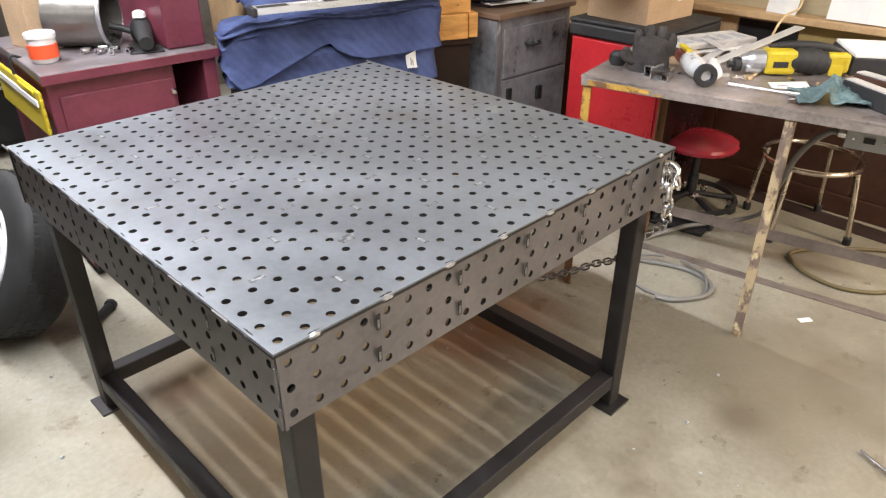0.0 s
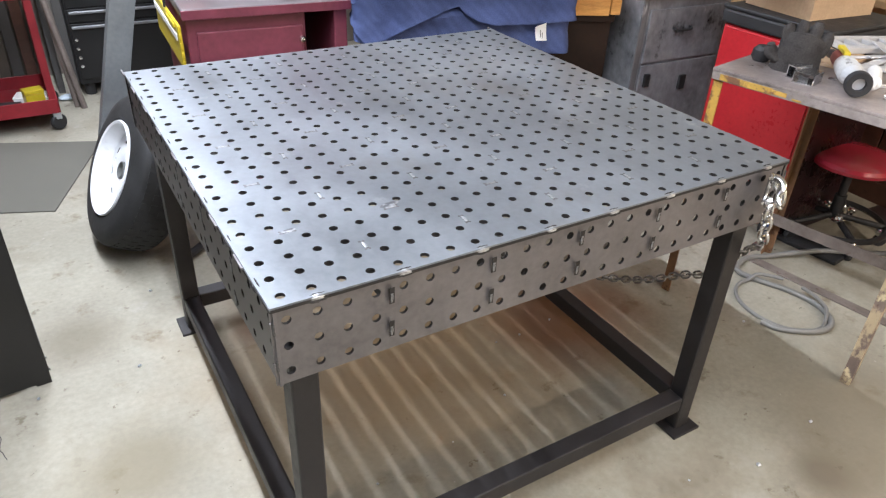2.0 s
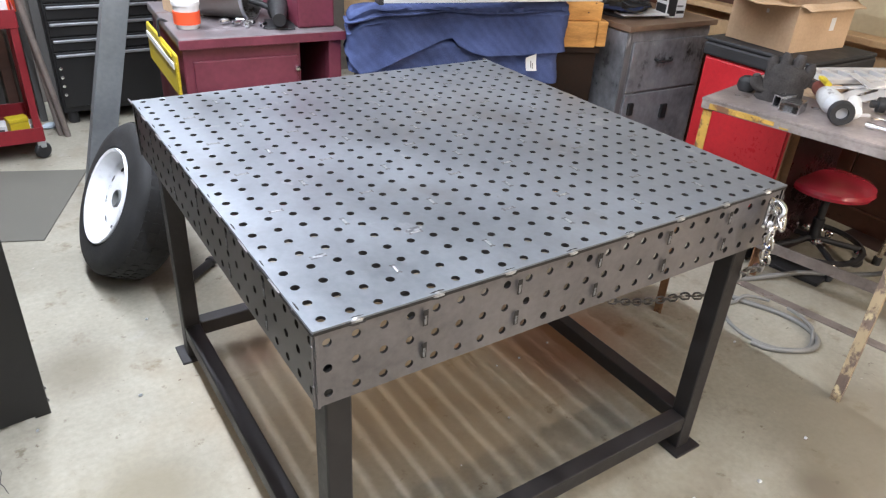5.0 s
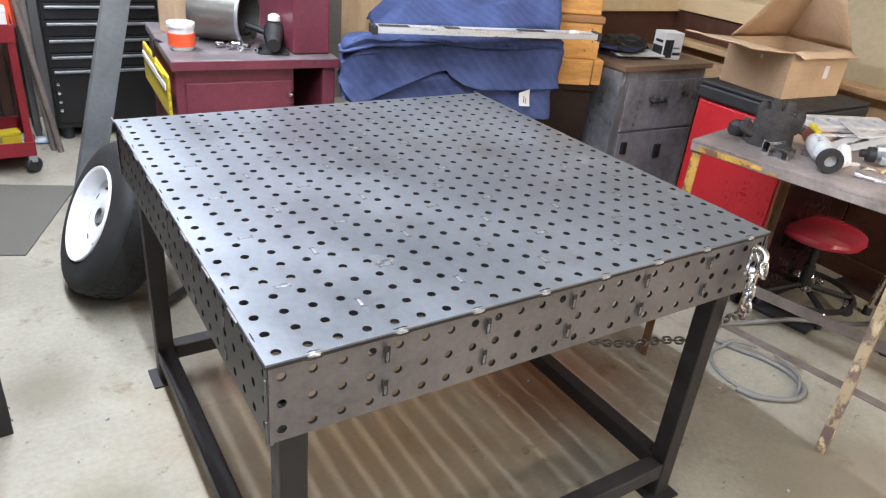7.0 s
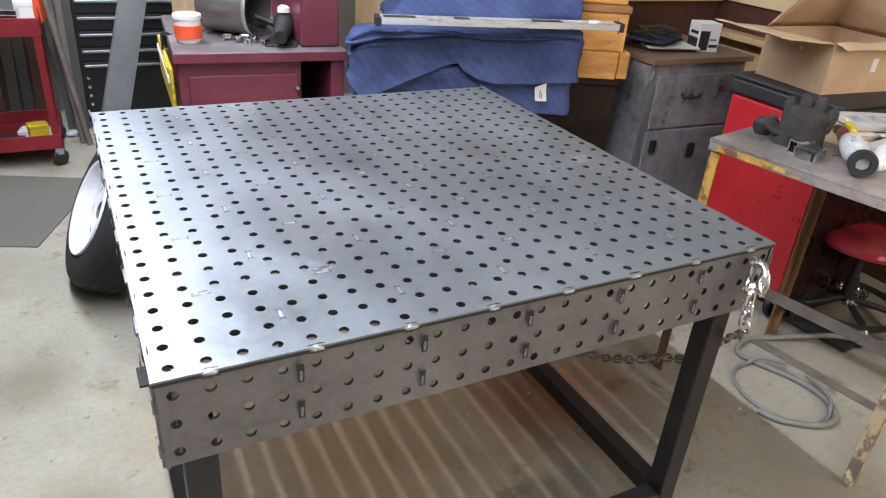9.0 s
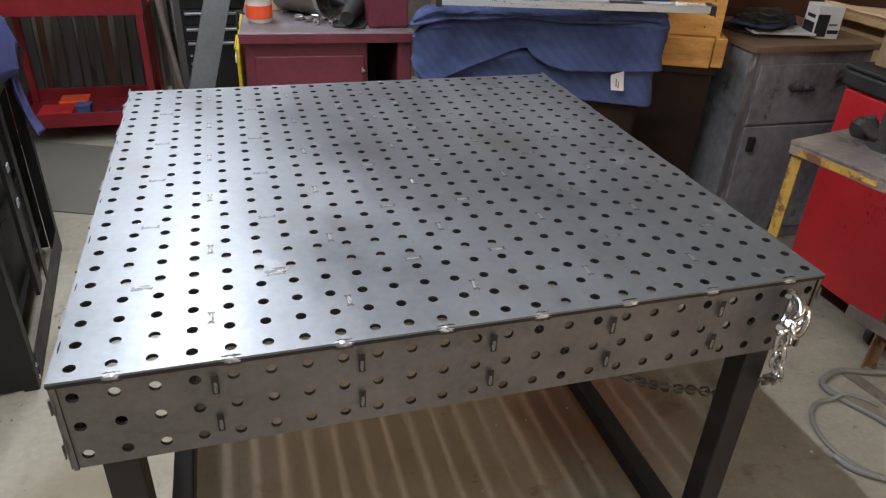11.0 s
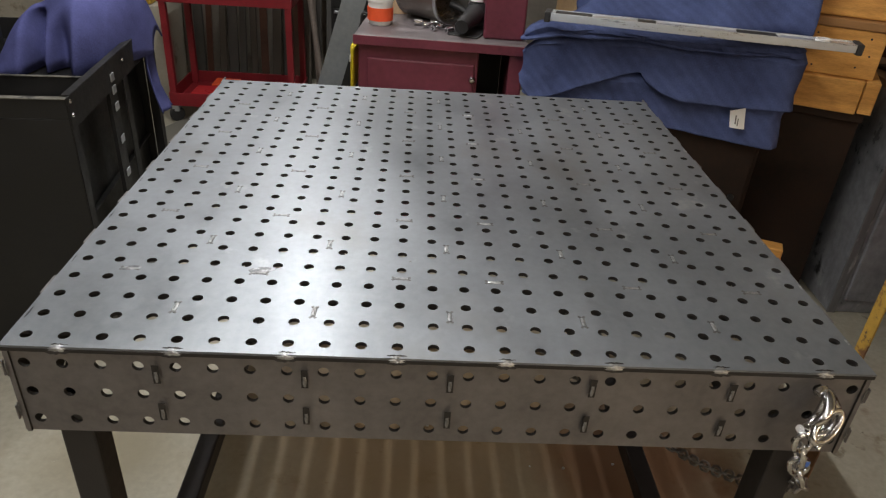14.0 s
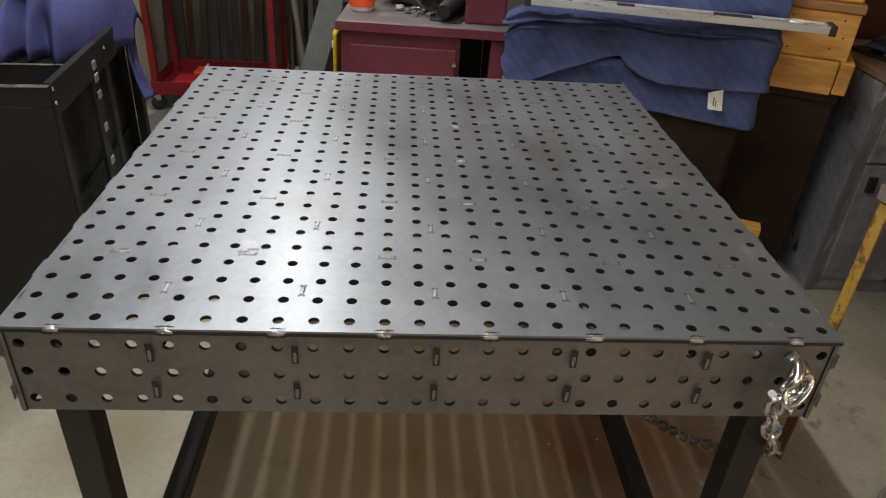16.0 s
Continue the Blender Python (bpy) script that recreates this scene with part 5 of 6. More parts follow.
for k in range(34):
    x, y = rnd.uniform(1.86, 2.3), rnd.uniform(-0.1, 0.5)
    kind = rnd.randrange(3)
    if kind == 0:
        b = thing("hex_bolt", "small gray steel bolt on the bench", "bolt", pose(x, y, Z + 0.0062, 0, 90, rnd.uniform(0, 360)), "loose bolts")
        part("head", lathe([(0, 0), (0.007, 0), (0.007, 0.005), (0, 0.005)], 6), bench_angle if k % 2 else chrome, b)
        part("shank", lathe([(0, 0.0051), (0.004, 0.0051), (0.004, 0.04), (0, 0.04)], 8), chrome, b, "", True)
    elif kind == 1:
        solid("steel_offcut", box((0, 0, 0), (rnd.uniform(0.02, 0.07), rnd.uniform(0.01, 0.03), rnd.uniform(0.004, 0.012)), bevel=0.001), rnd.choice((bright_strip, dark_rubber, bench_angle)),
              "small steel offcut on the bench", "offcut", pose(x, y, Z, 0, 0, rnd.uniform(0, 360)), group="steel offcuts")
    else:
        solid("washer", lathe([(0.006, 0), (0.012, 0), (0.012, 0.0025), (0.006, 0.0025)], 14, closed=True), rnd.choice((chrome, bench_angle)), "loose steel washer on the bench", "washer", pose(x, y, Z), group="loose washers")
for k, (x, y, r, ln, h, mat) in enumerate(((2.02, -0.15, -122, 0.34, 0.055, dark_rubber), (2.15, -0.14, -112, 0.36, 0.05, dark_wood))):
    t = thing("steel_channel", "dark steel channel with pale upper face", "steel channel", pose(x, y, Z, 0, 0, r), "dark channels")
    part("web", box((0, -0.022, 0.0), (ln, 0.022, h), bevel=0.003), mat, t)
    part("cap_strip", box((0.004, -0.018, h + 0.0002), (ln - 0.004, 0.018, h + 0.004)), bright_strip, t, "pale cap strip")
solid("tan_board", box((0, 0, 0), (0.22, 0.20, 0.012), bevel=0.002), cardboard, "tan board lying at the bench back", "board", pose(1.99, 0.40, Z, 0, 0, 4))
vent = thing("vent_grille", "gray plastic vent grille laid on the bench", "vent grille", pose(2.19, 0.575, Z + 0.013, 0, 0, -22))
vent_mat = material("pale_gray_plastic", (0.42, 0.41, 0.40), 0.5, 0, 0.1, 5, 60, 0.03)
part("frame_bar", box((0, 0.0, 0), (0.36, 0.028, 0.024), bevel=0.004), vent_mat, vent)
part("frame_bar", box((0, -0.115, 0), (0.36, -0.085, 0.022), bevel=0.004), vent_mat, vent)
for k in range(6):
    x = 0.0 + 0.067 * k
    part("divider", box((x, -0.0845, 0.004), (x + 0.022, -0.0005, 0.022), bevel=0.002), vent_mat, vent)
part("backing", box((0.002, -0.084, 0.0), (0.358, -0.001, 0.0035)), black_paint, vent)
wt = thing("paper_tray", "shallow white tray of papers on the bench", "tray", pose(2.275, -0.08, Z, 0, 0, -58))
part("base", box((0, 0, 0), (0.40, 0.26, 0.062), bevel=0.004), dark_rubber, wt)
part("top_sheet", box((0.006, 0.006, 0.0625), (0.394, 0.254, 0.074), bevel=0.002), paper, wt, "white papers filling the tray")
solid("hanging_cord", sweep(smooth_path([(3.02, 0.38, 0.99), (2.98, 0.37, 0.93), (2.80, 0.36, 0.84 + 0.08), (2.55, 0.30, 0.90), (2.30, 0.22, 0.88), (2.10, 0.16, Z + 0.008), (1.98, 0.14, Z + 0.006)], 8), 0.005, 8),
                  pale_pine, "thin pale cord trailing down to bench", "cord", None, True)

# ---- shackle and chain at the table corner ----
def link_mesh(length, width, wire, mat):
    pts = []
    r = width / 2
    s = length / 2 - r
    for k in range(8):
        a = math.pi * k / 7
        pts.append((r * math.cos(a), 0, s + r * math.sin(a)))
    for k in range(8):
        a = math.pi + math.pi * k / 7
        pts.append((r * math.cos(a), 0, -s + r * math.sin(a)))
    return finish("link", sweep(pts, wire, 8, True), mat, True)


hook = thing("lifting_hook", "bright zinc shackle and hook on the table corner", "hook", pose(1.128, -0.044, 0.814, 0, 0, 32) @ Matrix.Scale(0.95, 4))
part("shackle_bow", sweep([(0.034 * math.cos(radians(a)), 0.012 * math.sin(radians(2 * a)), 0.034 * math.sin(radians(a))) for a in range(-150, 166, 12)], lambda t: 0.0062 + 0.0034 * math.sin(math.pi * t), 12), chrome, hook, "bright shackle bow", True)
part("shackle_bow", sweep([(0.008 + 0.029 * math.cos(radians(a)), 0.018, -0.002 + 0.038 * math.sin(radians(a))) for a in range(-80, 116, 12)], 0.0058, 12), chrome, hook, "", True)
part("cross_link", sweep([(-0.006 + 0.030 * math.cos(radians(a)), -0.014 + 0.008 * math.sin(radians(a)), -0.004 + 0.013 * math.sin(radians(a)) + 0.35 * 0.030 * math.cos(radians(a))) for a in range(0, 360, 15)], 0.0052, 10, True), chrome, hook, "", True)
part("hook_tip", sweep(smooth_path([(0.020, 0.006, -0.030), (0.034, 0.004, -0.046), (0.036, 0.0, -0.064), (0.024, -0.004, -0.074)], 5), lambda t: 0.0068 - 0.0025 * t, 10), chrome, hook, "", True)
part("blue_mark", lump(0.0075, 0.007, 0.009, 2, 12, 0.1), material("blue_paint_mark", (0.05, 0.13, 0.45), 0.4, 0, 0.1, 9, 50, 0.02), hook, "dab of blue paint", True).matrix_local = pose(-0.006, -0.006, -0.083)
dull_chain = material("dull_chain_steel", (0.30, 0.29, 0.28), 0.35, 0.9, 0.3, 20, 90, 0.1)
big, small = link_mesh(0.038, 0.024, 0.0040, chrome), link_mesh(0.030, 0.018, 0.0030, dull_chain)
chain = thing("steel_chain", "bright steel chain hung from the table corner", "chain", pose(0, 0, 0))


def chain_along(pts, mesh, pitch, seed=0):
    path = smooth_path(pts, 24)
    d, k, last = 0.0, 0, path[0]
    for p, q in zip(path, path[1:]):
        d += (q - p).length
        if d >= pitch:
            d -= pitch
            ob = new("link", mesh)
            ob.parent = chain
            z = (q - last).normalized()
            ob.matrix_local = Matrix.Translation((q + last) / 2) @ z.to_track_quat("Z", "X").to_matrix().to_4x4() @ pose(0, 0, 0, 0, 0, 90 * (k % 2) + 20)
            last, k = q, k + 1


chain_along([(1.106, -0.056, 0.790), (1.110, -0.054, 0.765), (1.118, -0.052, 0.73), (1.130, -0.048, 0.70), (1.137, -0.046, 0.682)], big, 0.0255)
chain_along([(1.142, -0.044, 0.67), (1.172, -0.01, 0.645), (1.20, 0.05, 0.57), (1.215, 0.12, 0.475), (1.212, 0.19, 0.43), (1.195, 0.28, 0.365), (1.17, 0.385, 0.31), (1.10, 0.52, 0.28), (1.0, 0.68, 0.27), (0.9, 0.85, 0.27), (0.85, 1.0, 0.33), (0.83, 1.15, 0.55), (0.83, 1.19, 0.72)], small, 0.021)

# ---- wheel and leaning beam ----
LEAN = radians(27)
NX = Vector((-0.9967 * math.cos(LEAN), -0.0814 * math.cos(LEAN), math.sin(LEAN)))
RT = 0.292
wh = thing("trailer_wheel", "black trailer tyre on a white steel rim, leaning", "wheel",
           Matrix.Translation((0.038, 1.80, (RT - 0.005) * math.cos(LEAN) + 0.069 * math.sin(LEAN))) @ NX.to_track_quat("Z", "Y").to_matrix().to_4x4())
ty = part("tyre", lathe([(0.168, -0.085), (0.19, -0.092), (0.235, -0.097), (0.272, -0.086), (0.287, -0.069), (RT, -0.04), (RT, 0.04), (0.287, 0.069), (0.272, 0.086), (0.235, 0.097), (0.19, 0.100), (0.168, 0.085)], 72, closed=True), rubber, wh, "black rubber tyre", True)
groove = bmesh.new()
for z0 in (-0.05, -0.017, 0.017, 0.05):
    for k in range(48):
        a = 2 * math.pi * (k + (0.5 if z0 > 0 else 0)) / 48
        bm_box(groove, (-0.012, -0.012, -0.002), (0.012, 0.012, 0.0035), pose(0, 0, 0, 0, 0, math.degrees(a)) @ pose(RT - (0.001 if abs(z0) < 0.03 else 0.004), 0, z0, 0, 90, 0))
part("tread", groove, rubber, ty, "tread blocks")
rim = part("rim", lathe([(0.176, 0.088), (0.181, 0.100), (0.178, 0.106), (0.168, 0.102), (0.160, 0.085), (0.150, 0.055), (0.146, -0.05), (0.168, -0.084), (0.165, -0.088), (0.143, -0.05), (0.146, 0.05), (0.168, 0.088)], 60, closed=True), white_paint, wh, "white enamelled rim", True)
part("disc", lathe([(0.034, 0.056), (0.060, 0.062), (0.090, 0.060), (0.110, 0.053), (0.130, 0.050), (0.1465, 0.052), (0.1465, 0.045), (0.125, 0.044), (0.09, 0.052), (0.06, 0.054), (0.034, 0.050)], 60, closed=True), white_paint, wh, "white wheel disc", True)
part("hub_bore", lathe([(0.0, 0.020), (0.033, 0.020), (0.033, 0.062), (0.029, 0.064), (0.027, 0.026), (0.0, 0.024)], 28), material("grimy_hub", (0.16, 0.165, 0.16), 0.5, 0.3, 0.3, 20, 90, 0.1), wh, "grimy gray hub bore", True)
for k in range(8):
    part("vent_slot", lathe([(0, 0.0), (0.012, 0.0), (0.013, 0.0016), (0, 0.0018)], 14, pose(0, 0, 0, 0, 0, 45 * k + 22) @ pose(0.110, 0, 0.0536, 0, 18, 0) @ Matrix.Diagonal((0.75, 1.1, 1, 1))), dark_rubber, wh, "dark round vent hole")
beam = thing("steel_beam", "gray painted steel channel leaning beside the desk", "steel beam", pose(0.0, 2.515, 0.0, -11, 17.0, 3))
part("web", box((-0.055, -0.004, 0.03), (0.055, 0.004, 2.0), bevel=0.001), gray_beam, beam)
part("flange", box((-0.055, 0.0045, 0.03), (-0.047, 0.05, 2.0), bevel=0.001), gray_beam, beam)
part("flange", box((0.047, 0.0045, 0.03), (0.055, 0.05, 2.0), bevel=0.001), gray_beam, beam)
stub = thing("axle_stub", "dark steel axle stub lying by the wheel", "axle stub", pose(0.20, 1.62, 0.022, 0, 90, 40))
part("shaft", lathe([(0, -0.10), (0.013, -0.10), (0.016, -0.06), (0.016, 0.08), (0.022, 0.085), (0.022, 0.10), (0, 0.10)], 18), dark_rubber, stub, "", True)

# ---- black roll cart with blue cloth ----
bc = thing("utility_cart", "black sheet steel utility cart with bolted corners", "utility cart", pose(-0.385, 1.075, 0, 0, 0, 5))
CW, CD, CH = 0.62, 0.90, 0.825
part("front_panel", box((-CW, 0.0, 0.01), (-0.002, 0.004, 0.765), bevel=0.001), black_paint, bc, "plain black front panel")
for x0 in (-CW, -0.042):
    for y0 in (0.0045, CD - 0.042):
        bm = bmesh.new()
        xo = 0.0 if x0 < -0.1 else 0.038
        bm_box(bm, (x0 + xo, y0, 0.0), (x0 + xo + 0.004, y0 + 0.042, CH))
        bm_box(bm, (x0, y0 if y0 < 0.1 else y0 + 0.038, 0.0), (x0 + 0.0378, (y0 if y0 < 0.1 else y0 + 0.038) + 0.004, CH))
        part("corner_post", bm, black_paint, bc)
worn_lip = material("worn_black_lip", (0.10, 0.095, 0.08), 0.6, 0.1, 0.5, 9, 60, 0.1, spots=[((0.02, 0.02, 0.02), 14, 0.55)])
part("tray_floor", box((-CW + 0.002, 0.0065, 0.745), (-0.004, CD - 0.002, 0.750)), black_paint, bc, "black tray floor")
part("tray_side", box((-CW, 0.0, 0.767), (-0.002, 0.0042, CH - 0.004), bevel=0.001), black_paint, bc)
part("tray_lip", box((-CW, -0.004, CH - 0.0035), (-0.002, 0.018, CH), bevel=0.0015), worn_lip, bc, "pale worn front lip")
part("tray_side", box((-0.0018, 0.006, 0.735), (0.002, CD - 0.002, CH), bevel=0.001), black_paint, bc)
part("tray_lip", box((-0.020, 0.020, CH + 0.0005), (0.002, CD - 0.004, CH + 0.0035), bevel=0.001), black_paint, bc)
part("tray_side", box((-CW - 0.004, 0.006, 0.735), (-CW - 0.0003, CD - 0.002, CH), bevel=0.001), black_paint, bc)
part("tray_side", box((-CW, CD, 0.735), (-0.002, CD + 0.004, CH), bevel=0.001), black_paint, bc)
part("divider", box((-CW + 0.003, 0.195, 0.751), (-0.022, 0.199, CH - 0.002), bevel=0.001), black_paint, bc)
part("divider_lip", box((-CW + 0.003, 0.190, CH - 0.0015), (-0.022, 0.204, CH + 0.001), bevel=0.0008), worn_lip, bc)
part("shelf", box((-CW + 0.005, 0.05, 0.40), (-0.045, CD - 0.05, 0.405)), black_paint, bc)
part("shelf", box((-CW + 0.005, 0.05, 0.12), (-0.045, CD - 0.05, 0.125)), black_paint, bc)
part("inner_panel", box((-0.07, 0.048, 0.126), (-0.062, CD - 0.048, 0.734)), black_paint, bc)
part("back_panel", box((-CW, CD - 0.0035, 0.01), (-0.045, CD - 0.0005, 0.734)), black_paint, bc)
part("lower_side", box((-0.0018, 0.05, 0.01), (0.002, CD - 0.05, 0.10), bevel=0.001), black_paint, bc)
bm = bmesh.new()
bm_box(bm, (-0.0018, 0.48, 0.101), (0.0022, 0.525, 0.7345), None, 0.001)
part("middle_post", bm, black_paint, bc)
for y, z in ((0.02, 0.812), (0.02, 0.773), (0.50, 0.795), (CD - 0.02, 0.808), (CD - 0.02, 0.768)):
    part("bolt", lathe([(0, 0), (0.006, 0), (0.005, 0.003), (0, 0.004)], 10, pose(0.0025, y, z, 0, 90, 0)), chrome, bc)
for z in (0.775, 0.735, 0.680, 0.570, 0.452):
    part("clip", box((0.0026, 0.355, z - 0.014), (0.007, 0.387, z + 0.012), bevel=0.002), aluminium, bc, "bright spring clip")
part("clip_rail", box((-0.012, 0.335, 0.13), (0.0, 0.405, 0.734)), black_paint, bc)
for z in (0.03, 0.075):
    part("bolt", lathe([(0, 0), (0.008, 0), (0.007, 0.003), (0, 0.004)], 10, pose(0.0025, 0.028, z, 0, 90, 0)), chrome, bc)
for k, (y, z) in enumerate(((0.36, 0.905), (0.58, 0.925))):
    part("side_rail", sweep([(-CW - 0.10, y - 0.10, z - 0.055), (-0.40, y, z)], 0.011, 10), black_paint, bc, "", True)
    part("rail_strut", box((-0.41, y - 0.008, 0.752), (-0.39, y + 0.008, z + 0.008), bevel=0.002), black_paint, bc)


periwinkle = material("faded_blue_cloth", (0.043, 0.049, 0.135), 0.95, 0, 0.25, 6, 200, 0.4, tint=(0.07, 0.078, 0.205), specular=0.15)


def heaped_fn(a, b):
    """Cloth thrown over the tray: a broad dome whose front falls to the tray in two deep folds."""
    front = lerp_table([(0.0, 0.42), (0.6, 0.40), (0.8, 0.50), (1.0, 0.74)], a)
    crest = lerp_table([(0.0, 0.80), (0.10, 0.87), (0.24, 0.955), (0.45, 0.985), (0.70, 1.0), (0.88, 0.98), (0.95, 0.93), (1.0, 0.82)], a)
    rise = math.sin(0.5 * math.pi * min(1.0, b / 0.5)) ** 0.55 if b < 0.5 else 1.0 - 0.6 * ((b - 0.5) / 0.5) ** 2
    pocket = 0.13 * math.exp(-((a - 0.30) / 0.050) ** 2 - (max(0.0, b - 0.16) / 0.12) ** 2) + 0.12 * math.exp(-((a - 0.47) / 0.085) ** 2 - (b / 0.15) ** 2)
    fold = 0.020 * math.sin(11 * a + 5.0 * b + 2.5 * wob(a, b, 3, 2.2)) + 0.013 * wob(a, b, 8, 5)
    free = rise * (1 - a ** 6)
    z = 0.756 + (crest - 0.756) * rise + fold * free * (0.4 + 0.6 * b)
    return Vector((-0.375 + 0.418 * a + 0.014 * wob(a, b, 5, 3) * free, front + (0.885 - front) * b + pocket - 0.8 * fold * (1 - b) * free, z))


pile = thing("heaped_cloth", "faded blue cloth heaped over the cart edge", "cloth", pose(-0.385, 1.075, 0, 0, 0, 5))
thicken(part("draped_cloth", sheet(heaped_fn, 96, 80), periwinkle, pile, "", 2), 0.006)
tail = part("hanging_end", sheet(lambda u, v: Vector((0.012 + 0.008 * math.sin(9 * u + 3 * v) + 0.045 * v ** 3, 0.765 + 0.015 * v + (u - 0.5) * (0.10 + 0.06 * v) + 0.015 * wob(u, v, 1, 3), 0.825 - 0.285 * v - 0.02 * u * v)), 24, 24), periwinkle, pile, "", True)
thicken(tail, 0.004)

# ---- red service cart, tool chest and stock at the back ----
sc = thing("service_cart", "red steel service cart with two trays", "service cart", pose(-0.835, 3.125, 0))
SW, SD = 0.70, 0.45
for z, h in ((0.097, 0.075), (0.665, 0.085)):
    tr = part("tray", box((0.0, 0.0, z), (SW, SD, z + 0.006)), cart_red, sc, "red sheet steel tray")
    for lo, hi in (((0, -0.006, z), (SW, -0.0005, z + h)), ((0, SD + 0.0005, z), (SW, SD + 0.006, z + h)), ((-0.006, 0, z), (-0.0005, SD, z + h)), ((SW + 0.0005, 0, z), (SW + 0.006, SD, z + h))):
        part("rim", box(lo, hi, bevel=0.002), cart_red, tr)
for x in (0.0, SW - 0.035):
    for y in (0.0, SD - 0.035):
        lean = 0.025 if x == 0 else -0.025
        bm = bmesh.new()
        bm_box(bm, (x + 0.001, y + 0.001, 0.104), (x + 0.034, y + 0.034, 0.664))
        part("post", bm, cart_red, sc)
        c = part("caster", lathe([(0, -0.014), (0.036, -0.014), (0.042, -0.008), (0.042, 0.008), (0.036, 0.014), (0, 0.014)], 22, pose(x + 0.02, y + 0.02, 0.043, 90, 0, 30)), dark_rubber, sc, "", True)
        part("fork", box((x + 0.0, y + 0.0, 0.060), (x + 0.04, y + 0.04, 0.0965), bevel=0.004), aluminium, c)
rnd = random.Random(9)
for k, (x, y, z, sx, sy, sz, mat, nm) in enumerate(((-0.70, 3.10, 0.157, 0.16, 0.14, 0.06, red_paint, "red"), (-0.52, 3.12, 0.157, 0.07, 0.07, 0.085, blue_cloth, "dark blue"), (-0.40, 3.10, 0.157, 0.12, 0.09, 0.04, dark_rubber, "black"),
                                                    (-0.24, 3.12, 0.157, 0.09, 0.07, 0.10, yellow, "yellow"), (-0.30, 3.20, 0.157, 0.16, 0.10, 0.05, paper, "white"), (-0.62, 3.25, 0.157, 0.14, 0.12, 0.07, orange_label, "orange"),
                                                    (-0.66, 3.12, 0.722, 0.34, 0.22, 0.16, dark_rubber, "black"), (-0.28, 3.10, 0.722, 0.09, 0.07, 0.11, chrome, "bright metal"), (-0.20, 3.20, 0.722, 0.08, 0.07, 0.13, paper, "white"),
                                                    (-0.45, 3.34, 0.722, 0.30, 0.12, 0.22, gray_beam, "gray"), (-0.18, 3.36, 0.722, 0.09, 0.08, 0.20, orange_label, "orange"))):
    t = thing("parts_box", nm + " small parts box in the cart tray", "parts box", pose(x - 0.03, y + 0.07, z - (0.0535 if z < 0.5 else 0.0505), 0, 0, rnd.uniform(-15, 15)), "boxes in the cart")
    part("body", box((0, 0, 0), (sx, sy, sz * 0.8), bevel=0.004), mat, t)
    part("lid", box((-0.002, -0.002, sz * 0.8 + 0.0003), (sx + 0.002, sy + 0.002, sz), bevel=0.003), mat, t)
pc = thing("parts_card", "white card with a dark disc on cart", "card", pose(-0.63, 3.155, 0.835, 68, 0, 12))
part("sheet", box((0, 0, 0), (0.15, 0.11, 0.002)), paper, pc)
part("disc", lathe([(0, 0.0022), (0.033, 0.0022), (0.033, 0.005), (0, 0.005)], 24, pose(0.07, 0.06, 0)), dark_rubber, pc)

tc = thing("tool_chest", "tall black tool chest with bright drawer pulls", "tool chest", pose(0.02, 3.60, 0))
part("carcass", box((0.0, 0.012, 0.07), (0.60, 0.45, 1.28), bevel=0.006), black_paint, tc)
dull_pull = material("dull_drawer_pull", (0.33, 0.34, 0.36), 0.42, 0.8, 0.25, 8, 90, 0.04)
zs = [0.10, 0.42, 0.50, 0.59, 0.68, 0.77, 0.86, 0.98, 1.11, 1.25]
for z0, z1 in zip(zs, zs[1:]):
    d = part("drawer", box((0.012, 0.0, z0 + 0.004), (0.588, 0.0115, z1 - 0.004), bevel=0.003), black_paint, tc)
    part("pull", box((0.02, -0.016, z1 - 0.030), (0.58, -0.0004, z1 - 0.014), bevel=0.004), dull_pull, d, "dull bright full-width pull")
for k in range(4):
    part("stud", lathe([(0, 0), (0.011, 0), (0.009, 0.006), (0, 0.007)], 12, pose(0.03, -0.001, 0.18 + 0.05 * k, 90, 0, 0)), chrome, tc)
for x in (0.05, 0.55):
    for y in (0.06, 0.40):
        part("foot", lathe([(0, 0), (0.03, 0), (0.03, 0.069), (0, 0.069)], 14, pose(x, y, 0)), dark_rubber, tc)

old_board = material("grimy_old_board", (0.062, 0.050, 0.038), 0.75, 0, 0.35, 3, 40, 0.1, stretch=(4, 4, 1))
old_steel = material("dull_stock_steel", (0.066, 0.063, 0.058), 0.6, 0.2, 0.3, 3, 40, 0.1, stretch=(4, 4, 1))
stock_mats = [old_board, old_steel, dark_wood, old_board, old_steel, old_steel, old_board, dark_wood]
rnd = random.Random(21)
for k in range(15):
    x = -0.914 + 0.068 * k
    w = rnd.uniform(0.035, 0.06)
    nm, lab, cat = ("timber_plank", "plank of stock leaning on the wall", "plank") if k % 3 else ("steel_flat", "steel flat stock leaning on the wall", "steel stock")
    solid(nm, box((0, 0, 0), (w, rnd.uniform(0.012, 0.03), rnd.uniform(1.1, 1.9)), bevel=0.002), stock_mats[k % 8], lab, cat,
          pose(x, 3.72 - 0.02 * (k % 3), 0.0, -6 - rnd.uniform(0, 3), rnd.uniform(-2, 2), 0), group="stock leaning on the wall")
for k, (x, y, ry) in enumerate(((0.0, 3.42, -7), (-0.03, 3.46, -4))):
    solid("steel_pipe", sweep([(0, 0, 0), (0, 0, 1.5)], 0.017, 12), dull_iron, "dark steel pipe leaning by the chest", "pipe", pose(x, y, 0.0, -4, ry, 0), True, group="leaning pipes")
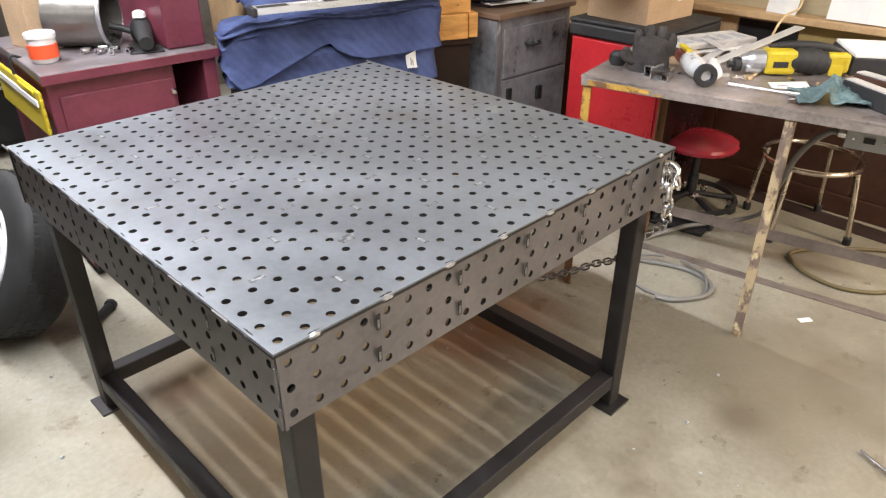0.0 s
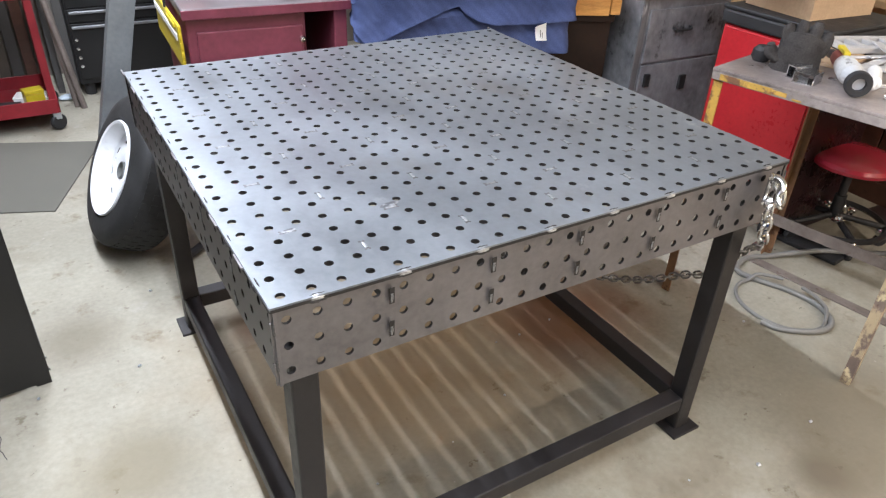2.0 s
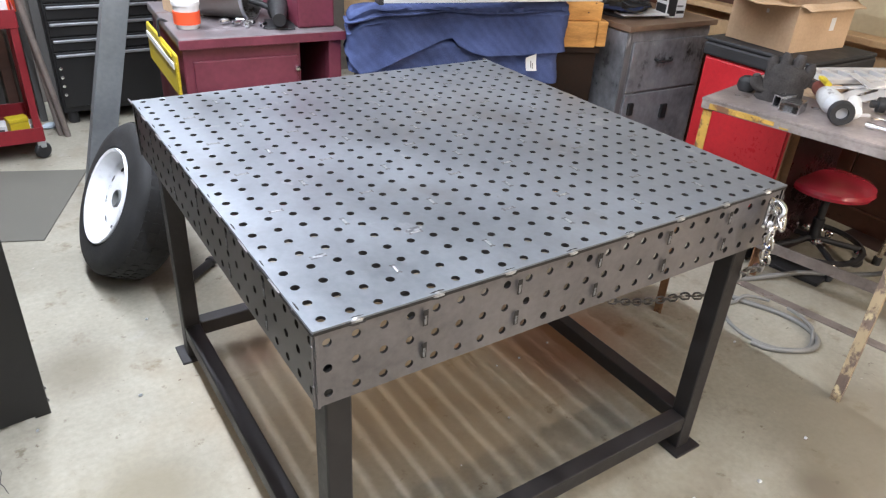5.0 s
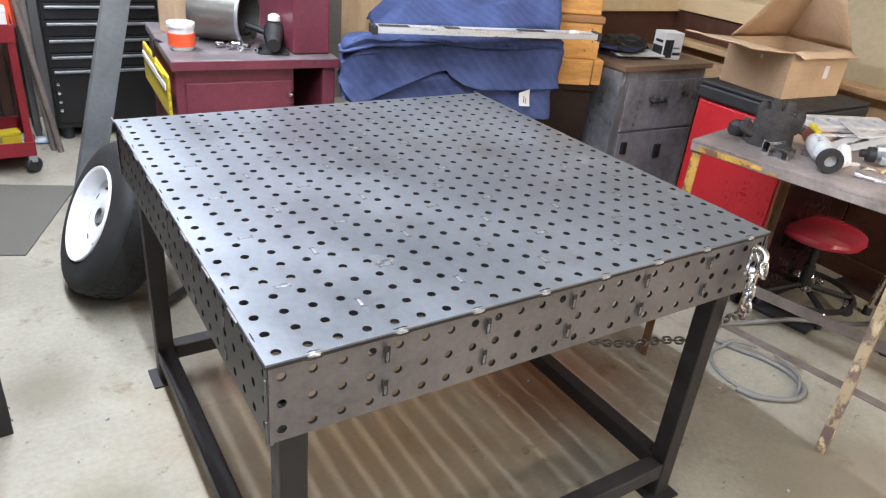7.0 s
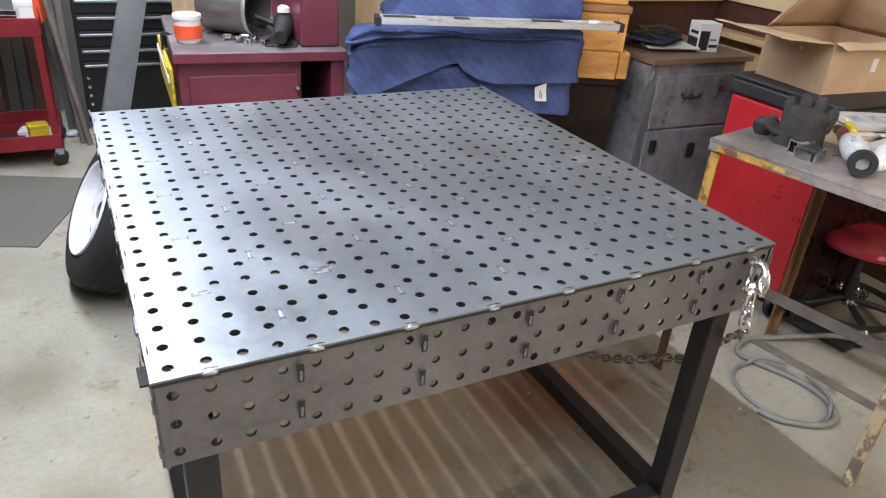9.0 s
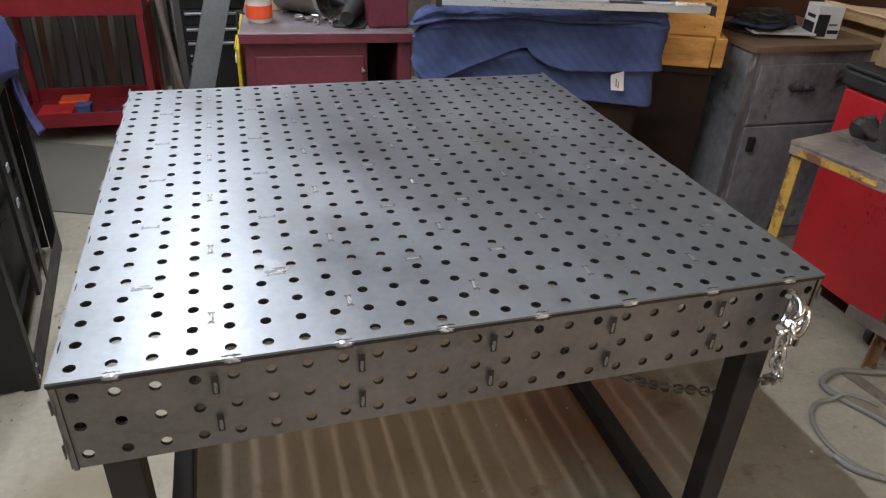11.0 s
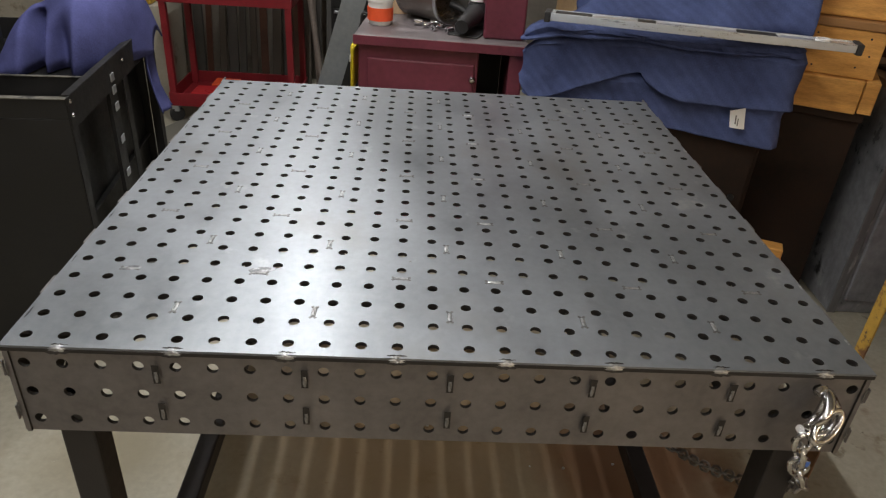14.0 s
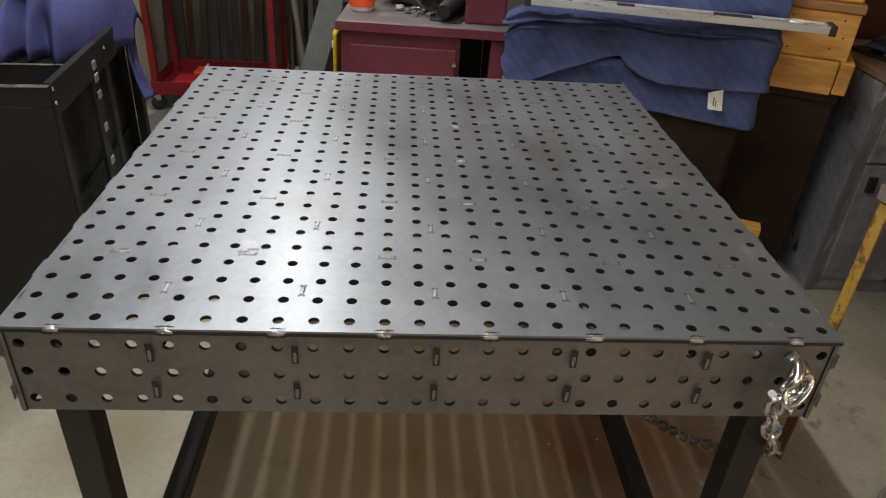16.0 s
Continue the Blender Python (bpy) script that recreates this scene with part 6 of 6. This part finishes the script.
solid("floor_mat", box((0, 0, 0), (0.85, 0.74, 0.006), bevel=0.002), mat_gray, "thin gray mat on the concrete floor", "mat", pose(-1.056, 2.513, 0, 0, 0, -22))
yb = thing("yellow_cabinet", "ochre yellow painted steel cabinet by the wall", "cabinet", pose(-1.98, 3.45, 0))
ochre = material("ochre_enamel", (0.42, 0.26, 0.03), 0.5, 0, 0.25, 4, 50, 0.05, spots=[((0.22, 0.12, 0.02), 5, 0.64)])
part("lower_case", box((0, 0, 0.0), (1.05, 0.5, 0.575), bevel=0.008), material("grimy_beige_enamel", (0.30, 0.275, 0.225), 0.6, 0, 0.2, 3, 50, 0.06, spots=[((0.18, 0.15, 0.11), 5, 0.6)]), yb, "grimy beige lower case")
part("body", box((0, 0, 0.577), (0.99, 0.5, 1.15), bevel=0.008), ochre, yb)
for k in range(2):
    d = part("door", box((0.02 + 0.48 * k, -0.012, 0.60), (0.49 + 0.48 * k, -0.0005, 1.12), bevel=0.004), ochre, yb)
    part("handle", box((0.42 + 0.10 * k, -0.024, 0.80), (0.445 + 0.10 * k, -0.0125, 0.90), bevel=0.003), dark_rubber, d)

# ---- small things on the floor ----
bolt = thing("long_bolt", "long zinc plated bolt on the floor", "bolt", pose(1.49, -0.59, 0.0085, 0, 0, -112))
part("shank", sweep([(0.012, 0, 0), (0.16, 0, 0)], 0.005, 10), chrome, bolt, "", True)
part("head", lathe([(0, 0), (0.0085, 0), (0.0085, 0.009), (0, 0.009)], 6, pose(0.002, 0, 0, 0, 90, 0)), chrome, bolt)
solid("paper_scrap", box((0, 0, 0), (0.05, 0.025, 0.001)), paper, "torn white paper scrap on the floor", "paper scrap", pose(2.04, -0.22, 0.0, 0, 0, -35))
chip = solid("weld_crumb", lump(0.006, 0.005, 0.004, 5, 10, 0.3), aluminium, "tiny bright weld crumb on the floor", "crumb", pose(1.53, -0.14, 0.003), True, group="crumbs on the floor")
rnd = random.Random(31)
for x, y in [(rnd.uniform(-0.5, 1.9), rnd.uniform(-0.6, 1.6)) for k in range(34)] + [(1.14, 0.62), (0.55, 0.3), (0.62, 0.75)]:
    ob = copy_thing(chip, pose(x, y, 0.003, 0, 0, rnd.uniform(0, 360)))
    s = rnd.uniform(0.4, 1.1)
    ob.scale = (s, s * rnd.uniform(0.6, 1.6), s)
solid("rag_scrap", lump(0.055, 0.030, 0.016, 9, 16, 0.3), material("pale_blue_cloth", (0.42, 0.50, 0.56), 0.9, 0, 0.15, 8, 90, 0.2), "pale blue rag scrap on the floor", "rag", pose(-0.06, 3.60, 0.013, 0, 0, 10), True)
crack = bmesh.new()
line = smooth_path([(-0.522, 1.065, 0.0), (-0.534, 1.02, 0.0), (-0.531, 0.985, 0.0), (-0.541, 0.95, 0.0), (-0.530, 0.909, 0.0), (-0.532, 0.86, 0.0), (-0.518, 0.81, 0.0)], 8)
rows = []
for k, p in enumerate(line):
    w = 0.0012 + 0.0009 * wob(p.x, p.y, 3, 40)
    x = p.x + 0.006 * wob(p.x, p.y, 1, 45)
    rows.append([crack.verts.new((x - w, p.y, 0.0008)), crack.verts.new((x + w, p.y, 0.0008))])
for a, b in zip(rows, rows[1:]):
    crack.faces.new((a[0], a[1], b[1], b[0]))
tagged(new("floor_crack", finish("floor_crack", crack, dark_scale_shade)), "thin dark crack in the concrete floor", "crack", kind="structure")
